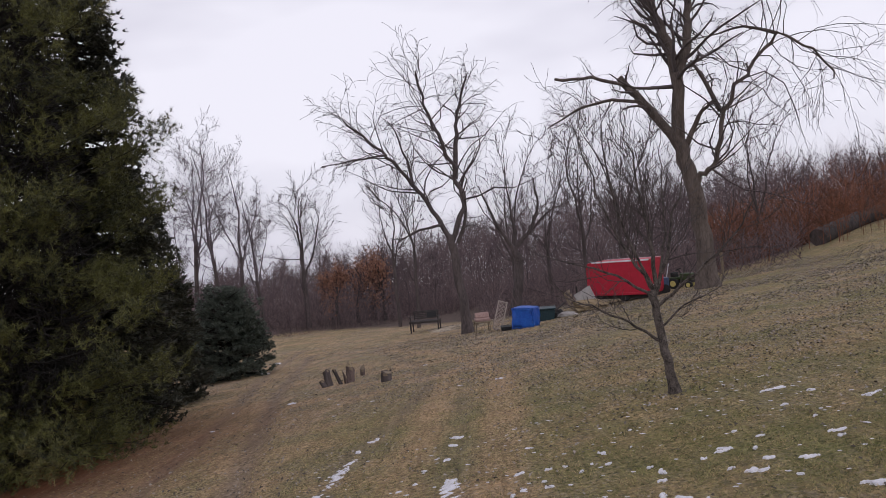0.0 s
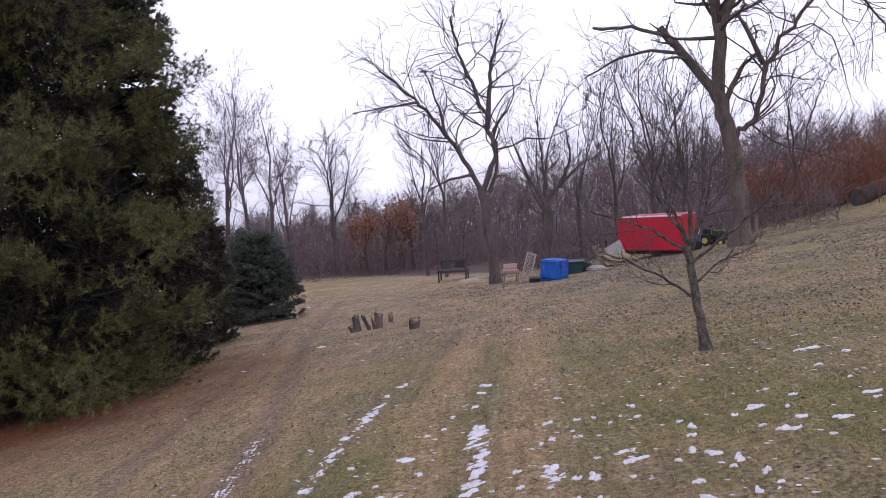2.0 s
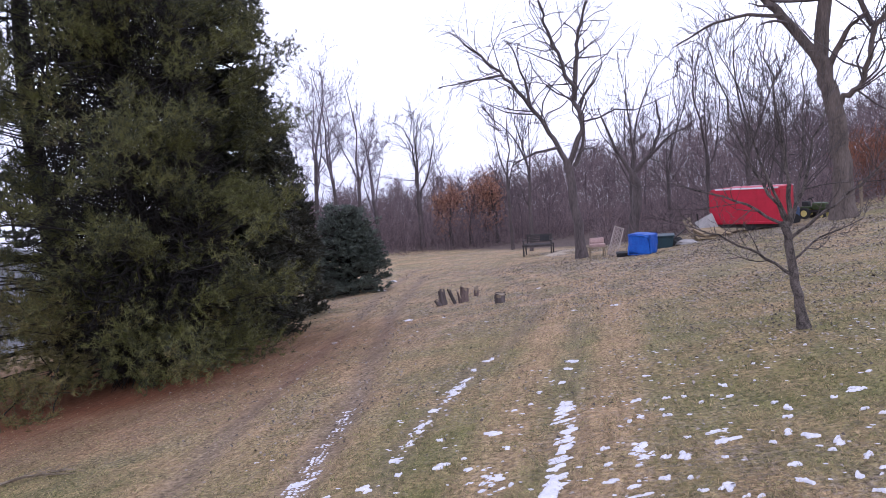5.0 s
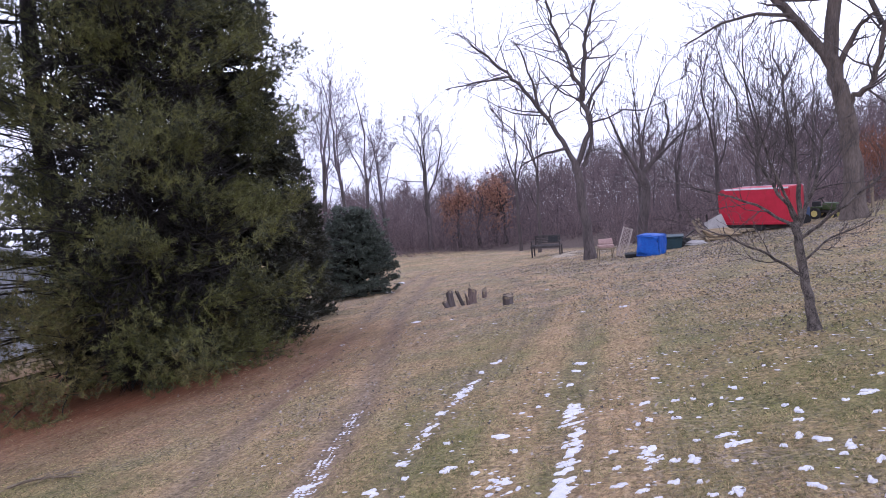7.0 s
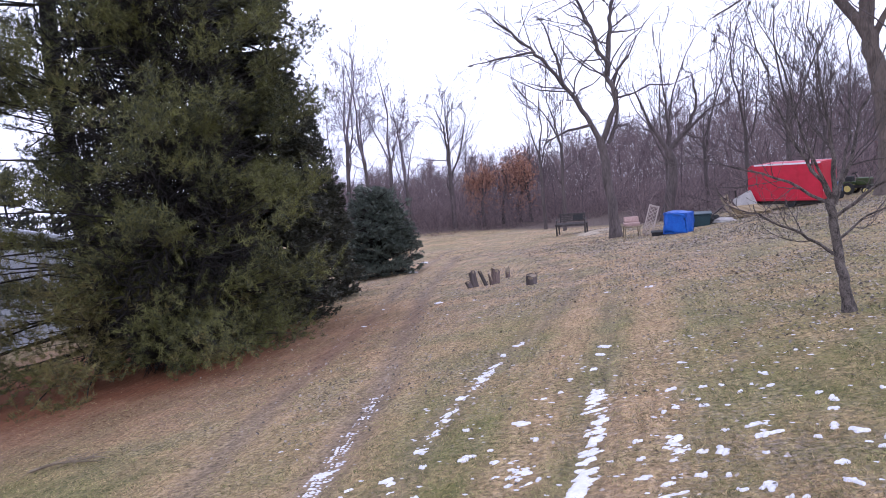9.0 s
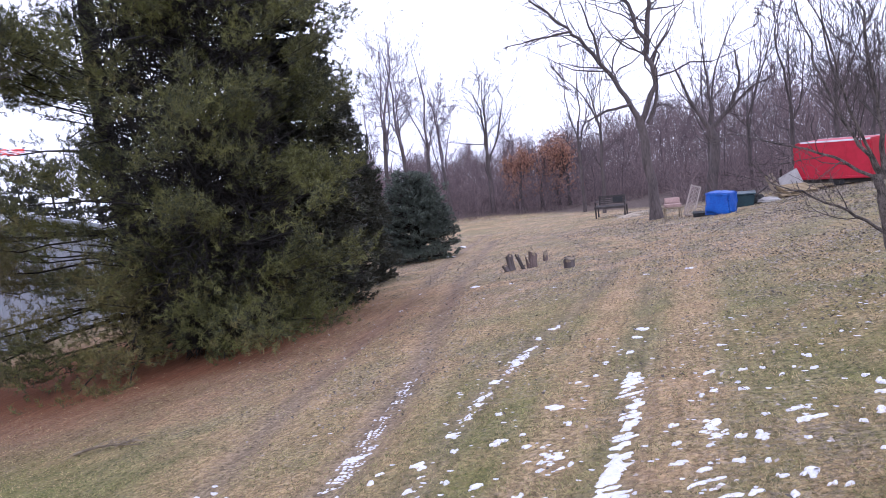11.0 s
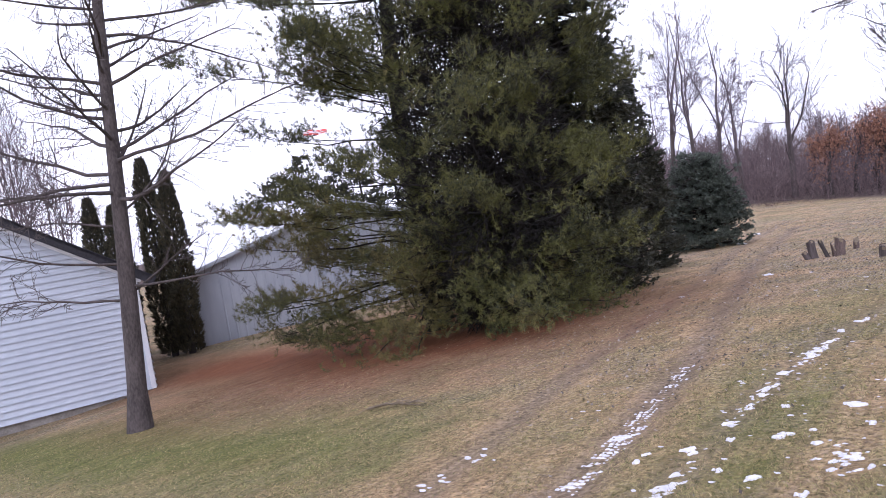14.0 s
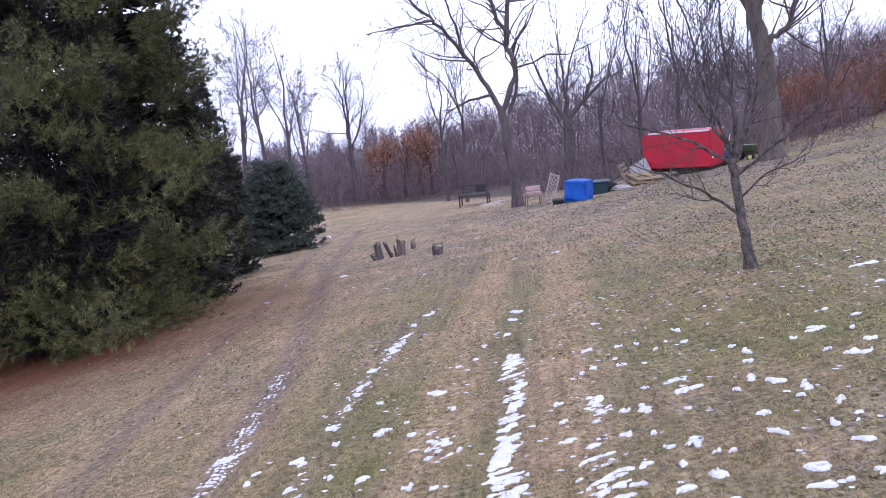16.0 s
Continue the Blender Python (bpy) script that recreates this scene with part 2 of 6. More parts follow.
def terrain(x, y):
    """Height of the ground: a lawn that climbs to one side, falls gently ahead, and drops away past its crest."""
    x, y = np.asarray(x, float), np.asarray(y, float)
    r = np.hypot(x, y)
    k = np.minimum(1.0, 46.0 / np.maximum(r, 0.1))
    X, Y = 30 * np.tanh(x * k / 30), 45 * np.tanh(y * k / 45)
    g = GROUND
    z = g[0] + g[1] * X + g[2] * Y + g[3] * X * Y / 30 + g[4] * X * X / 30 + g[5] * Y * Y / 45 + g[6] * X * X * Y / 900 + g[7] * X * Y * Y / 1350
    fall = 0.72 * np.minimum(z - 1.7, -0.6) / 46.0
    z = z + np.maximum(r - 46.0, 0.0) * fall
    z = z + 0.85 * np.exp(-((x - 18.5) / 4.6) ** 2 - ((y - 31.0) / 5.5) ** 2)
    return z - 0.28 * np.exp(-((x + 15.2) / 3.2) ** 2 - ((y - 6.2) / 3.6) ** 2)


def ground_at(x, y):
    return float(terrain(x, y))


def on_ground(x, y, lift=0.0, rz=0.0, lean=0.0, dip=0.0):
    return pose(x, y, ground_at(x, y) + lift, dip, lean, rz)


# ---- ground ----
def near_line(x, y, line, half):
    """1 on a wheel track given as x over y, fading to 0 at its edge."""
    d = np.abs(x - np.interp(y, line[1], line[0]))
    return np.clip(1.3 - d / half, 0, 1) * (y > line[1][0] - 2.5) * (y < line[1][-1] + 1)


RUT_A = ([-2.72, -3.05, -3.53, -4.09, -4.44, -5.76, -6.52], [2.47, 4.6, 6.87, 10.54, 13.24, 20.44, 28.04])
RUT_B = ([-1.86, -1.99, -2.31, -2.72, -3.19, -4.1, -5.53], [2.5, 4.41, 6.72, 8.82, 11.02, 15.53, 25.54])
RUT_C = ([-1.51, -1.37, -1.39, -1.24, -0.96, -0.75, -1.17, -3.01], [2.0, 4.41, 5.61, 7.61, 9.21, 12.01, 16.01, 24.02])
RUT_D = ([-0.31, -0.25, -0.19, -0.15], [2.0, 4.3, 6.9, 9.0])
RUT_E = ([0.14, 0.15, 0.19, 0.23], [2.0, 3.3, 3.75, 4.4])
BAND = ([-0.07, 0.06, 0.22, 0.43, 0.11, -0.94, -2.52], [3.0, 5.2, 6.8, 10.5, 13.9, 18.51, 22.52])
BAND_F = ([-0.73, -0.66, -0.55, -0.39], [2.51, 5.01, 8.0, 13.0])


def waves(x, y, seed, freq, n=7):
    r = np.random.default_rng(seed)
    z = 0
    for _ in range(n):
        a, f, p = r.uniform(0, 6.28), freq * r.uniform(0.6, 1.6), r.uniform(0, 6.28)
        z = z + np.sin((x * np.cos(a) + y * np.sin(a)) * f + p)
    return z / n


PINES = [(-8.5, 10.7, 3.6), (-7.0, 10.2, 2.2)]


def masks(x, y):
    w = 0.25 * waves(x, y, 3, 2.5) + 0.2 * waves(x, y, 4, 9)
    track = np.maximum.reduce([0.75 * near_line(x, y, RUT_A, 0.2), 0.85 * near_line(x, y, RUT_B, 0.2), 0.45 * near_line(x, y, RUT_C, 0.16), 0.3 * near_line(x, y, RUT_D, 0.16)])
    straw = np.maximum.reduce([1.35 * near_line(x, y, BAND, 0.24), 1.2 * near_line(x, y, BAND_F, 0.22), 0.9 * near_line(x, y, RUT_A, 0.55), 0.7 * near_line(x, y, RUT_B, 0.42)])
    bed = np.zeros_like(x)
    for px, py, pr in PINES:
        bed = np.maximum(bed, np.clip(1.55 - np.hypot(x - px, y - py) / pr * 0.88 + 0.25 * w, 0, 1))
    bed = np.maximum(bed, np.clip(1.25 - np.hypot((x + 12.2) / 4.8, (y - 9.4) / 2.3) + 0.3 * w, 0, 1))
    green = np.clip(1.35 - np.hypot((x + 8.6) / 6.2, (y - 4.6) / 1.6) + w, 0, 1)
    near = np.clip(1.7 - np.hypot(x - 1.0, y - 4.0) / 5.0, 0, 1) * np.clip((x + 2.6) / 1.2, 0, 1)
    green = np.maximum(green, near * np.clip(0.42 + 1.9 * w, 0, 0.85))
    green = np.maximum(green, 0.6 * np.clip((x - 0.5) / 3, 0, 1) * np.clip(np.hypot(x, y) / 5 - 1, 0, 1) * np.clip(0.5 + 2.2 * w, 0, 1) * (np.hypot(x, y) < 45))
    green = green * (1 - 0.85 * np.clip(straw, 0, 1))
    return np.clip(track + 1.3 * w * track, 0, 1), np.clip(straw + w * straw, 0, 1) * (1 - bed), np.clip(bed, 0, 1), green * (1 - bed)


def relief(x, y):
    t = masks(x, y)[0]
    r = np.hypot(x, y)
    fade = np.clip(1.2 - r / 40, 0, 1)
    return fade * (0.018 * waves(x, y, 5, 3.0) + 0.01 * waves(x, y, 6, 14.0, 9)) - 0.035 * t


def surface(x, y):
    return terrain(x, y) + relief(x, y)


def build_ground():
    az = np.radians(np.concatenate([np.linspace(-88, 48, 320), np.linspace(50, 270, 50)]))
    rr = np.concatenate([np.geomspace(0.5, 62, 270), np.geomspace(66, 3000, 30)])
    R, A = np.meshgrid(rr, az, indexing="ij")
    x, y = R * np.sin(A), R * np.cos(A)
    z = surface(x, y)
    n, m = R.shape
    i, j = np.meshgrid(np.arange(n - 1), np.arange(m), indexing="ij")
    j2 = (j + 1) % m
    f = np.stack([i * m + j, (i + 1) * m + j, (i + 1) * m + j2, i * m + j2], -1).reshape(-1, 4)
    v = np.stack([x, y, z], -1).reshape(-1, 3)
    v = np.concatenate([v, [[0, 0, ground_at(0, 0)]]])
    me = mesh_of("ground", v, f, None, True)
    bm = bmesh.new()
    bm.from_mesh(me)
    bm.verts.ensure_lookup_table()
    for k in range(m):
        bm.faces.new((bm.verts[k], bm.verts[(k + 1) % m], bm.verts[n * m])).smooth = True
    bm.to_mesh(me)
    bm.free()
    t, s, b, g = masks(v[:, 0], v[:, 1])
    at = me.color_attributes.new("wear", "FLOAT_COLOR", "POINT")
    at.data.foreach_set("color", np.stack([t, s, b, g], -1).astype(np.float32).ravel())
    rv = np.hypot(v[:, 0], v[:, 1]) + 1.0 * waves(v[:, 0], v[:, 1], 9, 0.5)
    fl = me.attributes.new("forest_floor", "FLOAT", "POINT")
    fl.data.foreach_set("value", np.clip((rv - np.interp(np.degrees(np.arctan2(v[:, 0], v[:, 1])), [-60, -12, -3, 4, 14, 20, 60], [42, 42, 33, 27.5, 28.5, 33, 38])) / 2.0, 0, 1).astype(np.float32))
    me.materials.clear()
    me.materials.append(ground_material())
    return tagged(new("ground", me), "dormant lawn with wheel ruts, straw bands and a rusty needle bed", "ground", kind="structure")


def ground_material():
    m = bpy.data.materials.new("dormant_lawn")
    m.use_nodes = True
    n, l = m.node_tree.nodes, m.node_tree.links
    b = n["Principled BSDF"]
    b.inputs["Roughness"].default_value = 0.95
    b.inputs["Specular IOR Level"].default_value = 0.15
    co = n.new("ShaderNodeTexCoord")
    at = n.new("ShaderNodeAttribute")
    at.attribute_name = "wear"
    sep = n.new("ShaderNodeSeparateColor")
    l.new(at.outputs["Color"], sep.inputs[0])

    def noise_ramp(scale, lo, hi, c0, c1, detail=8, rough=0.65):
        t, r = n.new("ShaderNodeTexNoise"), n.new("ShaderNodeValToRGB")
        t.inputs["Scale"].default_value, t.inputs["Detail"].default_value, t.inputs["Roughness"].default_value = scale, detail, rough
        l.new(co.outputs["Object"], t.inputs["Vector"])
        r.color_ramp.elements[0].position, r.color_ramp.elements[1].position = lo, hi
        r.color_ramp.elements[0].color, r.color_ramp.elements[1].color = (*c0, 1), (*c1, 1)
        l.new(t.outputs[0], r.inputs[0])
        return r.outputs[0], t.outputs[0]

    def mix(fac, a, c):
        x = n.new("ShaderNodeMixRGB")
        if isinstance(fac, float):
            x.inputs[0].default_value = fac
        else:
            l.new(fac, x.inputs[0])
        l.new(a, x.inputs[1])
        l.new(c, x.inputs[2])
        return x.outputs[0]

    def times(a, k):
        x = n.new("ShaderNodeMath")
        x.operation, x.use_clamp = "MULTIPLY", True
        x.inputs[1].default_value = k
        l.new(a, x.inputs[0])
        return x.outputs[0]

    lawn, _ = noise_ramp(23, 0.41, 0.6, (0.075, 0.051, 0.028), (0.67, 0.468, 0.268), 9, 0.8)
    olive, _ = noise_ramp(25, 0.41, 0.6, (0.028, 0.025, 0.013), (0.46, 0.375, 0.2), 9, 0.8)
    patch, _ = noise_ramp(1.1, 0.42, 0.56, (0, 0, 0), (1, 1, 1), 6)
    straw, _ = noise_ramp(25, 0.4, 0.6, (0.15, 0.096, 0.05), (0.72, 0.485, 0.28), 9, 0.78)
    mud, _ = noise_ramp(24, 0.38, 0.62, (0.075, 0.055, 0.043), (0.34, 0.265, 0.205))
    # rusty needle bed, its colour darkened to include the shade under the pines
    needles, _ = noise_ramp(50, 0.35, 0.65, (0.075, 0.025, 0.012), (0.28, 0.116, 0.057), 9, 0.78)
    grass, _ = noise_ramp(40, 0.35, 0.65, (0.036, 0.048, 0.011), (0.215, 0.23, 0.06))
    leafy, lf = noise_ramp(26, 0.48, 0.56, (0, 0, 0), (1, 1, 1), 3)
    litter, _ = noise_ramp(30, 0.41, 0.6, (0.06, 0.049, 0.042), (0.58, 0.472, 0.4), 9, 0.8)
    wide, _ = noise_ramp(0.35, 0.4, 0.65, (0.25, 0.25, 0.25), (0.85, 0.85, 0.85), 4)
    c = mix(patch, lawn, olive)
    x = n.new("ShaderNodeMixRGB")
    x.blend_type, x.inputs[0].default_value = "MULTIPLY", 1.0
    l.new(leafy, x.inputs[1])
    l.new(wide, x.inputs[2])
    c = mix(x.outputs[0], c, litter)
    c = mix(times(at.outputs["Alpha"], 0.85), c, grass)
    c = mix(times(sep.outputs[1], 0.4), c, straw)
    c = mix(times(sep.outputs[0], 0.85), c, mud)
    c = mix(times(sep.outputs[2], 0.97), c, needles)
    mp, sn, sr = n.new("ShaderNodeMapping"), n.new("ShaderNodeTexNoise"), n.new("ShaderNodeValToRGB")
    mp.inputs["Rotation"].default_value, mp.inputs["Scale"].default_value = (0, 0, radians(-10)), (13, 1.1, 1)
    sn.inputs["Scale"].default_value, sn.inputs["Detail"].default_value, sn.inputs["Roughness"].default_value = 1.0, 6, 0.7
    sr.color_ramp.elements[0].position, sr.color_ramp.elements[1].position = 0.4, 0.6
    sr.color_ramp.elements[0].color, sr.color_ramp.elements[1].color = (0.74, 0.71, 0.67, 1), (1.22, 1.2, 1.15, 1)
    l.new(co.outputs["Object"], mp.inputs[0])
    l.new(mp.outputs[0], sn.inputs["Vector"])
    l.new(sn.outputs[0], sr.inputs[0])
    st = n.new("ShaderNodeMixRGB")
    st.blend_type, st.inputs[0].default_value = "MULTIPLY", 0.65
    l.new(c, st.inputs[1])
    l.new(sr.outputs[0], st.inputs[2])
    c = st.outputs[0]
    duff, _ = noise_ramp(9, 0.35, 0.65, (0.045, 0.033, 0.028), (0.16, 0.118, 0.1), 9, 0.8)
    fl = n.new("ShaderNodeAttribute")
    fl.attribute_name = "forest_floor"
    c = mix(fl.outputs["Fac"], c, duff)
    l.new(c, b.inputs["Base Color"])
    bp = n.new("ShaderNodeBump")
    bp.inputs["Strength"].default_value, bp.inputs["Distance"].default_value = 0.9, 0.03
    rg, rf = noise_ramp(30, 0, 1, (0, 0, 0), (1, 1, 1), 8, 0.75)
    l.new(rf, bp.inputs["Height"])
    l.new(bp.outputs[0], b.inputs["Normal"])
    return m


ground = build_ground()


# ---- buildings ----
def gable_house():
    """A garage end wall in white lap siding under a dark gable roof."""
    cx, cy, base = -13.89, 8.42, -2.03
    yaw = 246.0
    width, eave, peak, depth = 6.4, 2.33, 4.42, 5.0
    m = pose(cx, cy, base, 0, 0, yaw)  # local x along the wall, y away from the lawn (right-hand side of x is the lawn)
    house = thing("house", m, "white vinyl-sided garage with a dark shingle gable roof", "house")
    course, n = 0.124, int(peak / 0.124)
    away = -1.0  # the wall's outer face looks along local +y
    slope = (peak - eave) / (width / 2)
    wall = bmesh.new()
    prof = [(0.0, 0.0), (width, 0.0), (width, eave), (width / 2, peak), (0.0, eave)]
    a = [wall.verts.new((x, 0.0, z)) for x, z in prof]
    b = [wall.verts.new((x, away * depth, z)) for x, z in prof]
    wall.faces.new(a)
    wall.faces.new(b[::-1])
    for i in range(5):
        wall.faces.new((a[i], a[i - 1], b[i - 1], b[i]))
    part("wall", wall, SIDING, house)
    for k in range(n):
        z0, z1 = k * course, (k + 1) * course + 0.006
        if z0 <= eave:
            l0 = 0.09
        else:
            l0 = max(0.0, (z0 - eave) / slope)
        r0 = width - (0.09 if z0 <= eave else l0)
        l1 = 0.09 if z1 <= eave else min((z1 - eave) / slope, width / 2)
        r1 = width - (0.09 if z1 <= eave else min((z1 - eave) / slope, width / 2))
        if r0 - l0 < 0.1:
            break
        bm = bmesh.new()
        v = [bm.verts.new(p) for p in ((l0, 0.046, z0), (r0, 0.046, z0), (r1, 0.006, z1), (l1, 0.006, z1), (l0, 0.002, z0 + 0.022), (r0, 0.002, z0 + 0.022))]
        bm.faces.new((v[1], v[0], v[3], v[2]))
        bm.faces.new((v[0], v[1], v[5], v[4]))
        part("siding_board", bm, SIDING, house)
    for k in range(int(eave / course)):
        z0, z1 = k * course, (k + 1) * course + 0.006
        bm = bmesh.new()
        v = [bm.verts.new(p) for p in ((-0.046, -0.08, z0), (-0.046, away * depth, z0), (-0.006, away * depth, z1), (-0.006, -0.08, z1), (-0.002, -0.08, z0 + 0.022), (-0.002, away * depth, z0 + 0.022))]
        bm.faces.new((v[0], v[1], v[2], v[3]))
        bm.faces.new((v[1], v[0], v[4], v[5]))
        part("siding_board", bm, SIDING, house)
    for x in (0.045, width - 0.045):
        part("corner_trim", boxed((0.1, 0.05, eave), (x, 0.018, eave / 2), bevel=0.006), TRIM, house)
    for s in (-1, 1):
        ang = math.degrees(math.atan(slope))
        half = width / 2 + 0.3
        length = half / math.cos(radians(ang))
        mid = Vector((width / 2 + s * half / 2, 0, peak - slope * half / 2))
        part("roof_slope", boxed((length, depth + 0.55, 0.07), (mid.x, away * depth / 2 + 0.1, mid.z + 0.1), (0, s * ang, 0), 0.01), SHINGLE, house)
        part("rake_board", boxed((length, 0.03, 0.17), (mid.x, 0.36, mid.z + 0.035), (0, s * ang, 0), 0.004), SHINGLE, house, "dark rake board")
        part("rake_trim", boxed((length - 0.3, 0.03, 0.06), (mid.x - s * 0.1, 0.045, mid.z - 0.06 + 0.02), (0, s * ang, 0), 0.004), TRIM, house)
        part("soffit", boxed((length, 0.33, 0.02), (mid.x, 0.19, mid.z + 0.035), (0, s * ang, 0)), TRIM, house)
    part("foundation", boxed((width - 0.04, depth - 0.1, 0.9), (width / 2, away * depth / 2, -0.45)), CONCRETE, house)
    return house


gable_house()


def steel_shed():
    """A ribbed steel outbuilding with its gable end towards the lawn."""
    x0, y0, base = -16.91, 11.22, -2.4
    width, eave, ridge, length = 9.0, 2.05, 3.4, 14.0
    shed = thing("steel_shed", pose(x0, y0, base, 0, 0, 60), "pale grey ribbed steel shed with a white roof", "shed")
    slope = (ridge - eave) / (width / 2)
    wall = bmesh.new()
    prof = [(0.0, 0.0), (width, 0.0), (width, eave), (width / 2, ridge), (0.0, eave)]
    a = [wall.verts.new((x, 0.0, z)) for x, z in prof]
    b = [wall.verts.new((x, length, z)) for x, z in prof]
    wall.faces.new(a)
    wall.faces.new(b[::-1])
    for i in range(5):
        wall.faces.new((a[i], a[i - 1], b[i - 1], b[i]))
    part("wall", wall, METAL_WALL, shed)
    k = 1.05
    while k < width - 0.1:
        top = eave + slope * min(k, width - k) - 0.04
        bm = bmesh.new()
        v = [bm.verts.new((k + dx, dy, z)) for z in (0.05, top) for dx, dy in ((-0.025, 0.0), (-0.012, -0.022), (0.012, -0.022), (0.025, 0.0))]
        for i in range(3):
            bm.faces.new((v[i], v[i + 1], v[i + 5], v[i + 4]))
        part("wall_rib", bm, METAL_WALL, shed)
        k += 0.2286
    ang = math.degrees(math.atan(slope))
    sl = math.hypot(ridge - eave, width / 2) + 0.16
    for s in (-1, 1):
        mid = (width / 2 + s * (width / 4 + 0.05), length / 2 - 0.05, (eave + ridge) / 2 + 0.035)
        part("roof_slope", boxed((sl, length + 0.3, 0.04), mid, (0, s * ang, 0), 0.008), METAL_ROOF, shed)
        part("rake_trim", boxed((sl, 0.03, 0.09), (mid[0], -0.215, mid[2] - 0.04), (0, s * ang, 0), 0.006), METAL_WALL, shed)
        part("eave_trim", boxed((0.03, length + 0.3, 0.09), (width / 2 + s * (width / 2 + 0.13), length / 2 - 0.05, eave - 0.09), bevel=0.006), METAL_WALL, shed)
    part("ridge_cap", boxed((0.3, length + 0.3, 0.03), (width / 2, length / 2 - 0.05, ridge + 0.085), bevel=0.01), METAL_ROOF, shed)
    for x in (0.02, width - 0.02):
        part("corner_trim", boxed((0.12, 0.12, eave - 0.03), (x, 0.02, eave / 2), bevel=0.008), METAL_WALL, shed)
    part("base_plank", boxed((width - 0.14, 0.05, 0.1), (width / 2, -0.026, 0.03), bevel=0.006), OLD_WOOD, shed)
    return shed


steel_shed()


# ---- conifers ----
def tufts(rng, p, axis, needles, length, width, cone):
    """Sprays of thin needles round axes at the places p."""
    n = len(p)
    d = axis[:, None, :] * cone + rng.normal(0, 1, (n, needles, 3)) * 0.55
    d /= np.linalg.norm(d, axis=2, keepdims=True) + 1e-9
    side = np.cross(d, rng.normal(0, 1, (n, needles, 3)))
    side /= np.linalg.norm(side, axis=2, keepdims=True) + 1e-9
    ln = length * rng.uniform(0.6, 1.2, (n, needles, 1))
    b = p[:, None, :] + d * ln * 0.05
    v = np.stack([b - side * width, b + side * width, b + d * ln], 2).reshape(-1, 3)
    return v, np.arange(len(v)).reshape(-1, 3)


def conifer(rng, name, x, y, height, radius, needle_mat, label, crown_from=0.4, shape=0.85, whorls=24, per=7, rise=0.25, droop=0.35, spray=40, needle=0.12, width=0.012, count=11, flat=0.35, yellow=None, bark=PINE_BARK, gaps=0.0, side_scale=None, trunk_r=None, per_clump=6):
    tree = thing(name, on_ground(x, y, -0.05), label, "tree")
    tr = trunk_r or height * 0.016 + 0.03
    tz = np.linspace(0, height, 14)
    tp = np.stack([0.05 * np.sin(tz), 0.05 * np.cos(tz * 0.7), tz], -1)
    put("trunk", mesh_of("trunk", *sweep([(tp, tr * np.linspace(1.15, 0.06, 14))], 10), bark, True), tree)
    lines, P, A = [], [], []
    for k in range(whorls):
        s = (k + rng.uniform(0.2, 0.8)) / whorls
        z = crown_from + (height - crown_from - 0.05) * s
        reach = radius * (1 - s) ** shape * (0.75 + 0.25 * min(1, s * 8)) + 0.15
        for _ in range(per if s < 0.8 else max(4, per - 2)):
            if rng.random() < gaps:
                continue
            a = rng.uniform(0, 2 * math.pi)
            ln = reach * rng.uniform(0.72, 1.12)
            if side_scale:
                ln *= side_scale(a, s)
            segs = 7
            t = np.linspace(0, 1, segs)
            out = np.stack([np.cos(a) * t * ln, np.sin(a) * t * ln, rise * min(1.0, s * 6) * ln * t - droop * (0.25 + 0.75 * min(1.0, s * 6)) * ln * t * t * (1.2 - s) + 0.16 * ln * t ** 4], -1)
            out += np.cumsum(rng.normal(0, 0.02 * ln, (segs, 3)), 0) * t[:, None]
            out += np.array([0, 0, z + rng.uniform(-0.15, 0.15)])
            lines.append((out, np.linspace(tr * 0.28 * (1 - 0.7 * s) + 0.006, 0.004, segs)))
            n = max(3, int(spray * ln / radius / per_clump))
            ts = 0.2 + 0.8 * rng.uniform(0, 1, n) ** 0.7
            q = np.stack([np.interp(ts, t, out[:, c]) for c in range(3)], -1)
            d = unit(out[-1] - out[2])
            lat = unit(np.cross(d, [0, 0, 1]))
            wd = (rng.uniform(-1, 1, n) * ln * flat * (1.15 - ts) * 1.1 + rng.normal(0, 0.03, n))[:, None]
            q = q + lat * wd + d * np.abs(wd) * 0.5 + np.stack([np.zeros(n), np.zeros(n), rng.normal(0, 0.05, n) + 0.04 * ln], -1)
            ax = unit(d) + lat * np.sign(wd) * 0.6 + np.array([0, 0, 0.35])
            P.append(np.repeat(q, per_clump, 0) + rng.normal(0, 1, (n * per_clump, 3)) * np.array([1, 1, 0.55]) * needle * 0.62)
            A.append(np.repeat(ax, per_clump, 0) + rng.normal(0, 0.35, (n * per_clump, 3)))
            for j in range(0, n, 2):
                w0 = np.array([np.interp(max(ts[j] - 0.12, 0.05), t, out[:, c]) for c in range(3)])
                lines.append((np.stack([w0, q[j]]), np.array([0.006, 0.003])))
    tagged(put("side_growth", mesh_of("side_growth", *sweep(lines, 4), bark), tree), kind="stuff")
    P, A = np.concatenate(P), np.concatenate(A)
    if yellow:
        low = (P[:, 2] < height * yellow[0]) & (rng.random(len(P)) < yellow[1]) & (np.sin(np.arctan2(P[:, 1], P[:, 0]) * 3 + P[:, 2]) > -0.2)
        tagged(put("old_foliage", mesh_of("old_foliage", *tufts(rng, P[low], A[low], count, needle, width, 1.0), PINE_YELLOW), tree, "yellow-green old needles"), kind="stuff")
        P, A = P[~low], A[~low]
    tagged(put("needle_foliage", mesh_of("needle_foliage", *tufts(rng, P, A, count, needle, width, 1.0), needle_mat), tree), kind="stuff")
    return tree


